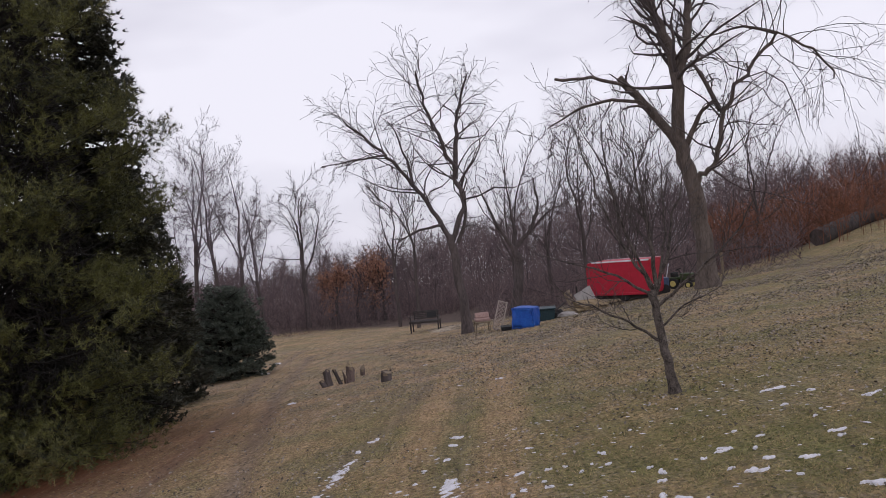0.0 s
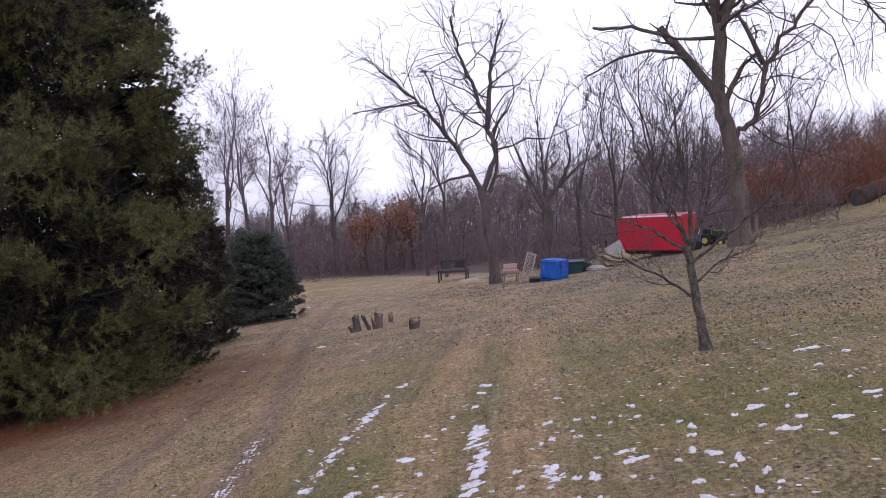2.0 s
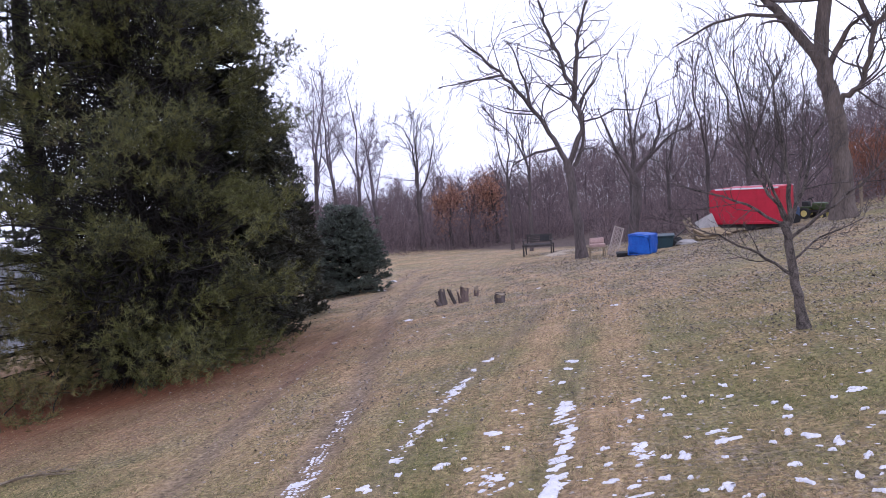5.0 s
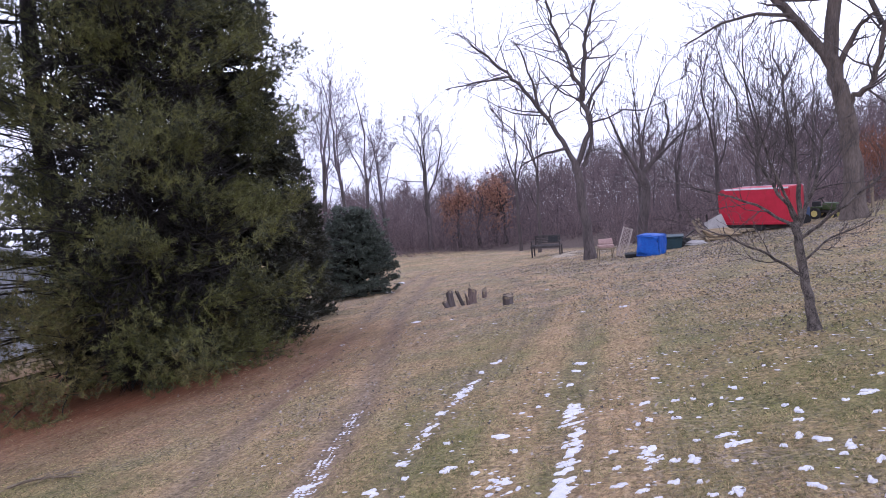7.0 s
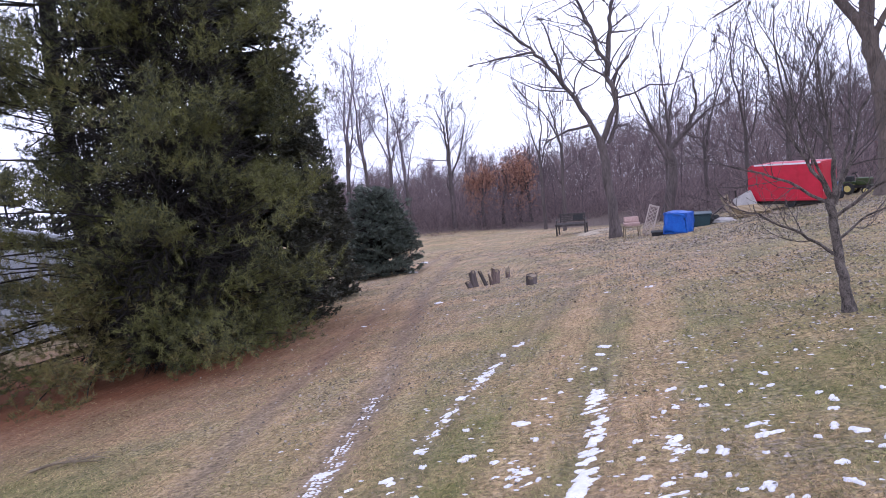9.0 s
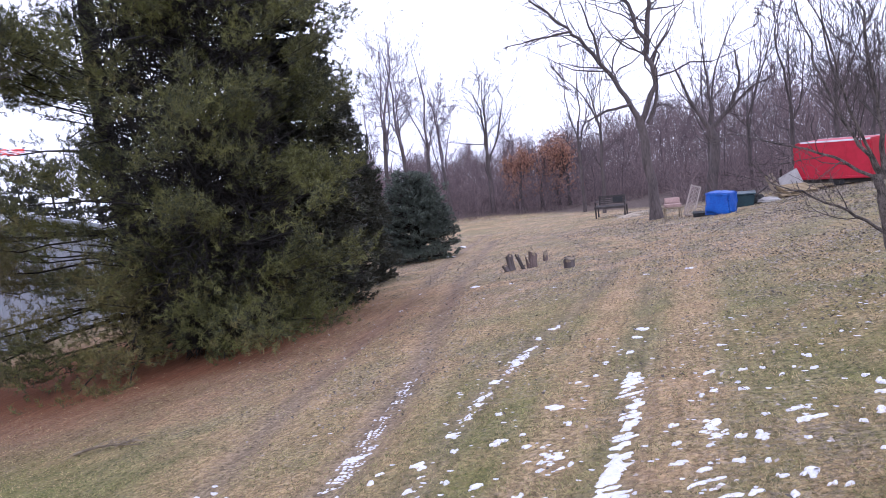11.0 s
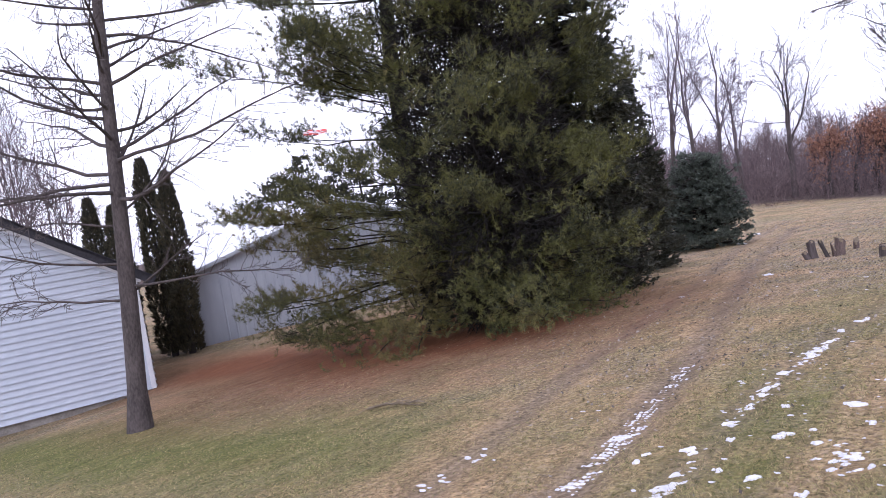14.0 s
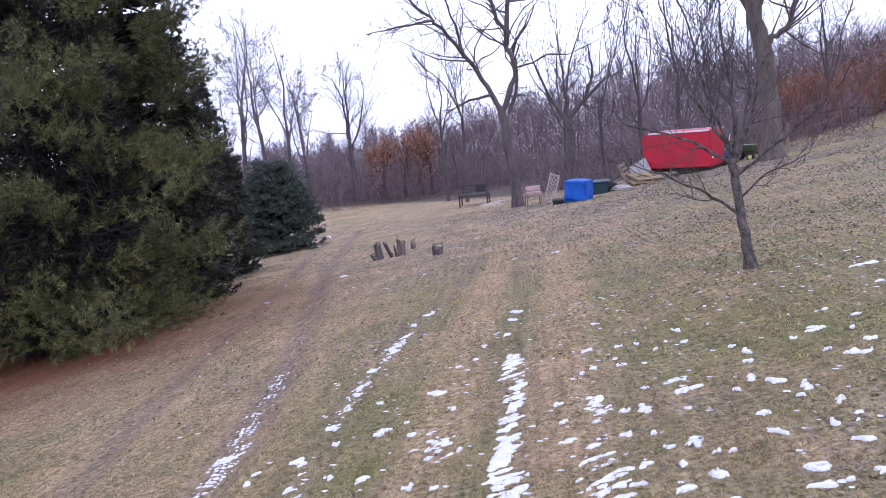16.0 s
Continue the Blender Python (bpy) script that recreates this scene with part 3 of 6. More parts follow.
def spikes(rng, p, d, ln, r):
    """Slim three-sided tapering sticks from p along d."""
    n = len(p)
    d = d / (np.linalg.norm(d, axis=1, keepdims=True) + 1e-9)
    u = np.cross(d, rng.normal(0, 1, (n, 3)))
    u /= np.linalg.norm(u, axis=1, keepdims=True) + 1e-9
    w = np.cross(d, u)
    r, ln = r[:, None], ln[:, None]
    v = np.stack([p + u * r, p - 0.5 * u * r + 0.87 * w * r, p - 0.5 * u * r - 0.87 * w * r, p + d * ln], 1).reshape(-1, 3)
    k = np.arange(n)[:, None] * 4
    return v, np.concatenate([k + np.array([[0, 1, 3]]), k + np.array([[1, 2, 3]]), k + np.array([[2, 0, 3]])])


def plumes(rng, p, d, length, gap, needles, size, width, seen):
    """Soft shoots of long needles: one axis each from p along d."""
    k = np.maximum(2, (length / gap).astype(int))
    idx = np.repeat(np.arange(len(p)), k)
    s = np.concatenate([np.linspace(0.25, 1.0, q) for q in k])
    at = p[idx] + d[idx] * (length[idx] * s)[:, None] + np.array([0, 0, 1.0]) * (0.12 * length[idx] * s * s)[:, None]
    m = len(at)
    ax = d[idx] + np.array([0, 0, 0.25])
    n = ax[:, None, :] * 0.7 + rng.normal(0, 0.62, (m, needles, 3))
    n /= np.linalg.norm(n, axis=2, keepdims=True) + 1e-9
    side = np.cross(n, rng.normal(0, 1, (m, needles, 3)))
    side /= np.linalg.norm(side, axis=2, keepdims=True) + 1e-9
    ln = size * rng.uniform(0.6, 1.2, (m, needles, 1))
    b = at[:, None, :] + rng.normal(0, 0.012, (m, needles, 3))
    wide = width * np.where(at[:, 2] > seen, 3.5, 1.0)[:, None, None]
    v = np.stack([b - side * wide, b + side * wide, b + n * ln], 2)
    return v.reshape(m, -1, 3), at


def white_pine(rng, x, y, height, radius, label, whorl, per, shape, rise, droop, lobes, side_scale, gap=0.15, needles=12, yellow=0.3, seen=8.0, start=0.3, inner=0.25, core=0.5, opening=0.0, thick=4000, layer=1.0):
    tree = thing("white_pine", on_ground(x, y, -0.05), label, "tree", "white pines")
    tr = 0.2
    tz = np.linspace(0, height, 14)
    tp = np.stack([0.06 * np.sin(tz), 0.06 * np.cos(tz * 0.7), tz], -1)
    put("trunk", mesh_of("trunk", *sweep([(tp, tr * np.linspace(1.1, 0.06, 14))], 10), PINE_BARK, True), tree)
    lines, P, D, L = [], [], [], []
    z = start
    while z < height - 0.3:
        s = z / height
        for _ in range(per if z < 2.3 or not opening else per - 7 if z < 4.5 else per - 3):
            a = rng.uniform(0, 2 * math.pi)
            lobe = 1 + lobes * math.sin(2.0 * a + 1.5 * z + 0.6) + 0.8 * lobes * math.sin(3.0 * a - 2.7 * z)
            ln = (radius * (1 - s) ** shape + 0.2) * lobe * min(lobe, 1.3) / max(lobe, 0.01) * rng.uniform(0.75, 1.1) * side_scale(a, s)
            if ln < 0.25:
                continue
            t = np.linspace(0, 1, 7)
            low = min(1.0, z / 2.2)
            out = np.stack([np.cos(a) * t * ln, np.sin(a) * t * ln, (rise * low - 0.05) * ln * t - droop * ln * t * t * (1.25 - low) + 0.14 * ln * t ** 3], -1)
            out += np.cumsum(rng.normal(0, 0.022 * ln, (7, 3)), 0) * t[:, None] + np.array([0, 0, z + layer * rng.uniform(-0.25, 0.25)])
            lines.append((out, np.linspace(0.012 + 0.016 * (1 - s), 0.004, 7)))
            n = max(5, int(2.6 * ln / gap))
            if opening and z > 2.3:
                n = int(n * (0.55 if z < 4.5 else 0.9))
            if z > seen:
                n = max(3, n // 4)
            d = unit(out[-1] - out[2])
            lat = unit(np.cross(d, [0, 0, 1]))
            c = max(2, int(ln / 0.34))
            bare = inner if z > 1.7 else 0.12
            ct = np.concatenate([[0.97], bare + (0.97 - bare) * rng.uniform(0, 1, c) ** 0.7])
            q = np.stack([np.interp(ct, t, out[:, e]) for e in range(3)], -1)
            off = (rng.uniform(-1, 1, c + 1) * 0.45 * ln * (1.08 - ct))[:, None]
            mid = q + lat * off + d * np.abs(off) * 0.6 + np.stack([np.zeros(c + 1), np.zeros(c + 1), rng.uniform(-0.02, 0.12, c + 1)], -1)
            lines += [(np.stack([u, w]), np.array([0.007, 0.004])) for u, w in zip(q, mid)]
            who = rng.integers(0, c + 1, n)
            P.append(mid[who] + rng.normal(0, 1, (n, 3)) * np.array([0.14, 0.14, 0.035 + 0.035 * layer]))
            w = d * 0.7 + rng.normal(0, 0.6, (n, 3)) + np.array([0, 0, 0.35])
            D.append(w / np.linalg.norm(w, axis=1, keepdims=True))
            L.append(rng.uniform(0.12, 0.3, n))
        z += whorl * (1 + opening * min(1.0, max(0.0, (z - 2.0) / 0.6))) * rng.uniform(0.8, 1.2)
    P, D, L = np.concatenate(P), np.concatenate(D), np.concatenate(L)
    tagged(put("side_growth", mesh_of("side_growth", *sweep(lines, 3), PINE_BARK), tree), kind="stuff")
    # bare inner twigs, packed dense and near-black to imitate the crown's deep shade
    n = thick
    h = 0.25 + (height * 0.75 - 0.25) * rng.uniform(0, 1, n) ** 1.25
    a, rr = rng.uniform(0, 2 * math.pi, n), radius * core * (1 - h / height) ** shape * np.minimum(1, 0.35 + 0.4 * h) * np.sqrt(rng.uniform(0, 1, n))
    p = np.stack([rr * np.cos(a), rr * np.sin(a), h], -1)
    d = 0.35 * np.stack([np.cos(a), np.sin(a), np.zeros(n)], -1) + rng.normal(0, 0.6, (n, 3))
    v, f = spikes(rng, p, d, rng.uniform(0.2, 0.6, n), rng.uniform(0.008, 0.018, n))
    tagged(put("dead_growth_shade", mesh_of("dead_growth_shade", v, f, PINE_BARK), tree), kind="stuff")
    V, at = plumes(rng, P, D, L, 0.062, needles, 0.095, 0.0044, seen)
    patch = waves(at[:, 0] * 1.0, at[:, 1] + at[:, 2] * 1.4, 31, 1.9) + rng.normal(0, 0.1, len(at))
    old = (patch > 0.55 - yellow * np.clip(1.6 - at[:, 2] / 2.2, 0, 1.3))
    for name, sel, mat, lab in (("needle_foliage", ~old, PINE, ""), ("old_foliage", old, PINE_YELLOW, "yellow-green old needles")):
        v = V[sel].reshape(-1, 3)
        tagged(put(name, mesh_of(name, v, np.arange(len(v)).reshape(-1, 3), mat), tree, lab), kind="stuff")
    return tree


rng = np.random.default_rng(11)
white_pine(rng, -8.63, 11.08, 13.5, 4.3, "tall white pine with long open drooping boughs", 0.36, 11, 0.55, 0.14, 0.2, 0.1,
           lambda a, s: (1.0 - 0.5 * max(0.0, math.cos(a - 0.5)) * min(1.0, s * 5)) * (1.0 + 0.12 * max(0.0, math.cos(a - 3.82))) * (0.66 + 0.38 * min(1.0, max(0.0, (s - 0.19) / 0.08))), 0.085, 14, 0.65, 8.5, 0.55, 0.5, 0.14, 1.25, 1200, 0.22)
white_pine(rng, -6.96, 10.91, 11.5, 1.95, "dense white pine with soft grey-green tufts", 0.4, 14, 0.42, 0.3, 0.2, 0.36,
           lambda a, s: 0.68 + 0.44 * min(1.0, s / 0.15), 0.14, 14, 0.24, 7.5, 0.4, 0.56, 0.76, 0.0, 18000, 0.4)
conifer(rng, "dark_spruce", -6.72, 13.64, 10.5, 1.3, SPRUCE, "tall dark columnar spruce crowded against the pines", 0.1, 0.62, 66, 10, 0.05, 0.4, 40, 0.12, 0.015, 10, 0.55)
conifer(rng, "dark_spruce", -7.11, 17.06, 4.5, 1.0, SPRUCE, "short dark spruce behind the pines", 0.08, 0.6, 24, 10, 0.1, 0.3, 44, 0.1, 0.014, 11, 0.55)
conifer(rng, "blue_spruce", -7.12, 21.76, 2.6, 1.25, BLUE_SPRUCE, "low broad blue-green spruce at the lawn's edge", 0.06, 0.42, 27, 11, 0.3, 0.2, 62, 0.08, 0.013, 9, 0.5)


for x, y, h in ((-23.5, 22.0, 5.2), (-22.6, 23.0, 4.6), (-21.5, 23.4, 5.0), (-24.6, 21.4, 4.4), (-20.3, 24.2, 5.3)):
    conifer(rng, "far_evergreen", x, y, h, 1.1, SPRUCE, "small dark evergreen beyond the shed", 0.3, 0.6, 12, 7, 0.2, 0.25, 24, 0.16, 0.024, 7, 0.5)


def arborvitae(rng, x, y, height, radius, lean=0.0):
    tree = thing("arborvitae", on_ground(x, y, -0.05, 0, lean), "tall narrow brownish-green arborvitae column", "tree", "arborvitae by the shed")
    put("trunk", mesh_of("trunk", *sweep([(np.array([[0, 0, 0], [0.02, 0, height * 0.5], [0, 0, height * 0.95]]), np.array([0.09, 0.05, 0.01]))], 8), BARK_DARK, True), tree)
    n = int(2000 * height * radius)
    s = rng.uniform(0, 1, n)
    a = rng.uniform(0, 2 * math.pi, n)
    lump = 1 + 0.2 * np.sin(a * 3 + s * 9) + 0.16 * np.sin(a * 5 - s * 17) + 0.08 * np.sin(a * 4 + s * 41)
    rad = radius * np.minimum(1, (0.8 + 1.2 * s)) * (1 - s ** 3.2) ** 0.6 * lump * rng.uniform(0.55, 1.0, n) ** 0.4
    p = np.stack([np.cos(a) * rad, np.sin(a) * rad, 0.12 + s * height * rng.uniform(0.97, 1.0, n)], -1)
    ax = np.stack([np.cos(a) * 0.5, np.sin(a) * 0.5, np.ones(n)], -1)
    tagged(put("foliage", mesh_of("foliage", *tufts(rng, p, ax, 7, 0.13, 0.016, 1.3), ARBOR), tree), kind="stuff")
    return tree


arborvitae(rng, -16.9, 10.82, 4.9, 0.32)
arborvitae(rng, -16.45, 11.02, 4.5, 0.3, 2)
arborvitae(rng, -19.43, 10.66, 4.3, 0.3)
arborvitae(rng, -19.04, 11.06, 4.0, 0.28)


# ---- bare trees ----
def limb_tree(rng, name, x, y, right, limbs, label, bark, twig_bark=None, depth=0.5, levels=3, kids=(7, 6, 4), ratio=0.42, lift=0.1, wob=0.2, spread=(30, 70), thin=0.004, sides=9, group="", weep=0.0):
    """A bare tree from a trunk and chosen limbs (points as metres aside and up, with end radii), and its own side growth."""
    tree = thing(name, on_ground(x, y, -0.05), label, "tree", group)
    r = np.array([right[0], right[1], 0.0])
    f = np.array([-right[1], right[0], 0.0])
    out = [[], [], []]
    for k, (pts, r0, r1, push, *few) in enumerate(limbs):
        q = np.array([r * u + np.array([0, 0, w + 0.05]) for u, w in pts])
        n = 4 * (len(q) - 1) + 1
        t, tt = np.arange(len(q)), np.linspace(0, len(q) - 1, n)
        q = np.stack([np.interp(tt, t, q[:, c]) for c in range(3)], -1)
        sm = q.copy()
        sm[1:-1] = (q[:-2] + 2 * q[1:-1] + q[2:]) / 4
        s = np.linspace(0, 1, n)
        length = np.linalg.norm(np.diff(sm, axis=0), axis=1).sum()
        sm = sm + f * (push * s * length)[:, None] + rng.normal(0, 0.008 * length, (n, 3)) * np.minimum(s * 3, 1)[:, None]
        rad = r0 + (r1 - r0) * s
        if k == 0:
            rad = rad * (1 + 0.55 * np.exp(-s * 14))
            put("trunk", mesh_of("trunk", *sweep([(sm, rad)], 14), bark, True), tree)
        else:
            put("limb", mesh_of("limb", *sweep([(sm, rad)], sides), bark, True), tree)
            branch_off(rng, sm, rad, length, levels, out, lift, wob, kids, spread, ratio, 0.2, 0, 0.25, 5, thin, number=few[0] if few else max(4, int(kids[0] * length / 2.5)), weep=weep)
    low = [p for p in out[1]]
    if low:
        tagged(put("side_growth", mesh_of("side_growth", *sweep(low, 4), twig_bark or bark), tree), kind="stuff")
    if out[2]:
        tagged(put("twig_growth", mesh_of("twig_growth", *sweep(out[2], 3), twig_bark or bark), tree), kind="stuff")
    return tree


FEWEST[0] = 5
rng = np.random.default_rng(5)
limb_tree(rng, "forked_tree", -0.06, 23.9, (1.0, 0.01), [
    ([(0, 0), (-0.08, 1.45), (-0.21, 2.71), (-0.27, 3.08)], 0.15, 0.125, 0.0),
    ([(-0.27, 3.0), (-0.74, 4.0), (-1.3, 4.84), (-2.02, 5.87), (-2.75, 6.63), (-3.25, 7.02)], 0.085, 0.03, 0.1),
    ([(-0.25, 2.9), (0.27, 4.0), (0.04, 4.99), (-0.31, 6.24), (-0.68, 7.31), (-0.89, 8.4)], 0.095, 0.03, -0.05),
    ([(0.06, 4.9), (0.22, 6.36), (0.36, 7.2), (0.75, 8.3)], 0.09, 0.02, 0.15),
    ([(-0.5, 3.5), (-1.41, 3.35), (-1.97, 3.04)], 0.05, 0.02, -0.1),
    ([(-1.3, 4.84), (-1.41, 5.64), (-1.86, 7.0)], 0.06, 0.015, 0.2),
    ([(-0.05, 2.9), (0.23, 3.39), (0.33, 4.5)], 0.07, 0.04, 0.1),
    ([(-2.02, 5.87), (-3.0, 5.78), (-4.15, 5.66)], 0.04, 0.012, -0.1)],
    "tall bare tree forking into two dark stems", BARK, kids=(15, 8, 6), ratio=0.5, thin=0.0062, weep=0.3, lift=0.16, wob=0.27)
limb_tree(rng, "broken_limbed_tree", 7.23, 22.75, (0.95, -0.31), [
    ([(0, 0), (-0.01, 1.57), (-0.19, 3.3), (-0.47, 4.54)], 0.27, 0.21, 0.0),
    ([(-0.4, 4.3), (-1.42, 5.8), (-2.04, 6.65)], 0.15, 0.11, 0.05, 3),
    ([(-1.8, 6.35), (-2.84, 6.73), (-4.04, 6.86)], 0.06, 0.045, 0.0, 3),
    ([(-1.42, 5.8), (-2.58, 5.99), (-3.46, 5.76), (-4.28, 5.35)], 0.06, 0.02, -0.1),
    ([(-0.47, 4.45), (-0.34, 6.39), (-0.51, 7.45), (-0.89, 8.55), (-1.3, 10.2)], 0.2, 0.09, 0.0),
    ([(-0.34, 6.3), (0.07, 7.51), (0.12, 8.34), (0.4, 10.0)], 0.16, 0.08, 0.1),
    ([(-0.16, 2.79), (0.07, 3.44), (0.54, 3.6), (0.79, 5.18), (1.75, 6.34), (2.5, 7.16), (3.31, 6.5), (3.92, 5.57)], 0.1, 0.02, -0.05),
    ([(0.79, 5.18), (0.28, 6.45), (0.08, 6.83)], 0.08, 0.03, 0.1),
    ([(2.5, 7.16), (1.64, 7.59), (0.14, 7.41)], 0.06, 0.015, 0.1),
    ([(-0.3, 4.2), (0.15, 5.12), (0.67, 5.54)], 0.1, 0.03, -0.15)],
    "large pale-barked bare tree with a broken horizontal limb", BARK_PALE, BARK, kids=(14, 8, 6), ratio=0.5, thin=0.0058, lift=0.12, weep=0.34, wob=0.27)
limb_tree(rng, "orchard_tree", 1.87, 7.1, (0.969, -0.248), [
    ([(0, 0), (-0.05, 0.41), (-0.1, 0.72), (-0.12, 0.97)], 0.043, 0.034, 0.0),
    ([(-0.08, 0.48), (-0.36, 0.7), (-0.66, 0.88), (-1.0, 1.0)], 0.015, 0.0042, -0.2),
    ([(-0.09, 0.92), (-0.3, 1.3), (-0.57, 1.9), (-0.75, 2.7)], 0.019, 0.0042, 0.1),
    ([(-0.08, 0.95), (-0.1, 1.43), (-0.17, 1.93), (-0.25, 2.6)], 0.023, 0.0042, -0.05),
    ([(-0.09, 0.93), (0.03, 1.27), (0.13, 1.65), (0.36, 2.3)], 0.021, 0.0042, 0.15),
    ([(-0.08, 0.82), (0.2, 1.05), (0.55, 1.35), (0.78, 1.7)], 0.016, 0.0042, -0.3),
    ([(-0.09, 0.9), (-0.45, 1.12), (-0.9, 1.28), (-1.35, 1.4)], 0.016, 0.0035, 0.35),
    ([(-0.07, 0.62), (0.15, 0.8), (0.5, 0.95)], 0.012, 0.0035, 0.3),
    ([(-0.09, 0.95), (-0.3, 1.5), (-0.4, 2.0), (-0.6, 2.5)], 0.014, 0.0035, -0.45),
    ([(-0.08, 0.95), (0.05, 1.5), (0.05, 2.0), (0.1, 2.6)], 0.014, 0.0035, 0.5)],
    "small bare orchard tree with a spreading tangle of twigs", BARK_APPLE, BARK_LARCH, kids=(25, 8, 4), ratio=0.45, thin=0.0022, lift=0.12, spread=(25, 60))
limb_tree(rng, "crooked_tree", 1.89, 29.89, (0.998, -0.05), [
    ([(0, 0), (0.33, 1.98), (0.16, 2.65)], 0.2, 0.15, 0.0),
    ([(0.16, 2.6), (0.84, 3.25), (1.32, 4.29), (1.16, 5.4)], 0.11, 0.02, 0.1),
    ([(0.16, 2.6), (-0.43, 3.58), (-1.03, 5.2)], 0.1, 0.02, -0.1),
    ([(0.84, 3.25), (1.73, 4.04), (2.5, 4.3)], 0.06, 0.015, 0.1),
    ([(0.2, 2.3), (0.2, 4.0), (0.0, 6.0)], 0.08, 0.015, 0.1)],
    "crooked bare tree at the edge of the woods", BARK, kids=(13, 8, 5), thin=0.006)


def larch(rng):
    tree = thing("bare_larch", on_ground(-9.26, 5.42, -0.05), "bare larch with a straight grey trunk and whorled limbs", "tree")
    z = np.linspace(0, 9.0, 16)
    p = np.stack([0.026 * z + 0.03 * np.sin(z * 0.8), 0.083 * z, z], -1)
    rad = 0.128 * (1 - z / 9.6) ** 0.8 * (1 + 0.4 * np.exp(-z * 5))
    put("trunk", mesh_of("trunk", *sweep([(p, rad)], 14), BARK_LARCH, True), tree)
    out = [[], [], []]
    for k in range(58):
        s = 0.34 + 0.64 * (k + rng.uniform(0, 1)) / 58
        h = s * 9.0
        a = rng.uniform(0, 2 * math.pi)
        c = np.array([np.interp(h, z, p[:, 0]), np.interp(h, z, p[:, 1]), h])
        d = unit(np.array([math.cos(a), math.sin(a), rng.uniform(0.0, 0.34) if s > 0.37 else rng.uniform(-0.05, 0.15)]))
        ln = (3.1 * (1 - s) ** 0.55 + 0.3) * rng.uniform(0.55, 1.15) * min(1.0, 0.4 + s * 1.6)
        grow(rng, c, d, ln, 0.031 * (1.1 - s) + 0.007, 3, out, 0.045, 0.12, (20, 6, 3), (30, 70), 0.26, 0.2, 0, 0.2, 7, 0.0034)
    side = np.array([0.73, 0.68, 0.0])
    for h, way, up, ln in ((2.25, -1, 0.3, 2.3), (1.77, -1, 0.02, 2.1), (1.85, 1, 0.2, 1.3), (1.95, 1, 0.05, 2.2), (2.75, -1, 0.12, 1.5), (2.9, 1, 0.35, 1.6)):
        c = np.array([np.interp(h, z, p[:, 0]), np.interp(h, z, p[:, 1]), h])
        d = unit(side * way + np.array([-0.68, 0.73, 0]) * rng.uniform(-0.4, 0.3) + np.array([0, 0, up]))
        grow(rng, c, d, ln, 0.021, 3, out, 0.05, 0.13, (20, 7, 4), (30, 65), 0.28, 0.35, 0, 0.25, 7, 0.0032)
    for ln in out[0]:
        put("limb", mesh_of("limb", *sweep([ln], 6), BARK_LARCH, True), tree)
    tagged(put("side_growth", mesh_of("side_growth", *sweep(out[1], 4), BARK), tree), kind="stuff")
    tagged(put("twig_growth", mesh_of("twig_growth", *sweep(out[2], 3), BARK), tree), kind="stuff")


larch(np.random.default_rng(8))


# ---- woods ----
def wild_tree(rng, height, r, tall=0.45, kids=(9, 6, 4), thin=0.012, lift=0.12):
    """Lines of a bare forest tree standing at the origin."""
    out = [[], [], []]
    fork = rng.uniform(0.32, 0.5)
    z = np.linspace(0, height * fork, 6)
    bend = rng.normal(0, 0.025 * height, 2)
    p = np.stack([bend[0] * (z / height) ** 1.5 + rng.normal(0, 0.02, 6), bend[1] * (z / height) ** 1.5 + rng.normal(0, 0.02, 6), z], -1)
    rad = r * (1 - 0.75 * z / height)
    out[0].append((p, rad))
    branch_off(rng, p, rad, height * 0.4, 3, out, lift, 0.16, kids, (35, 70), 0.5, 0.5, 0, 0.25, 4, thin, number=3)
    a0 = rng.uniform(0, 6.28)
    for k in range(3):
        a = a0 + k * 2.1 + rng.uniform(-0.4, 0.4)
        tip = rng.uniform(0.12, 0.5) if k else 0.12
        d = unit(np.array([math.cos(a) * tip, math.sin(a) * tip, 1.0]))
        grow(rng, p[-1 - (k == 2)], d, height * (1 - fork) * rng.uniform(0.82, 1.05), r * (0.55 if k == 0 else 0.4), 3, out, lift, 0.19, kids, (25, 60), tall, 0.15, 0, 0.15, FEWEST[0] + 3, thin)
    return out


def tree_from(rng, name, x, y, height, r, label, bark=BARK, group="", **kw):
    tree = thing(name, on_ground(x, y, -0.1), label, "tree", group)
    out = wild_tree(rng, height, r, **kw)
    put("trunk", mesh_of("trunk", *sweep(out[0], 9), bark, True), tree)
    put("limb_growth", mesh_of("limb_growth", *sweep(out[1], 5), bark), tree)
    tagged(put("twig_growth", mesh_of("twig_growth", *sweep(out[2], 3), bark), tree), kind="stuff")
    return tree, out


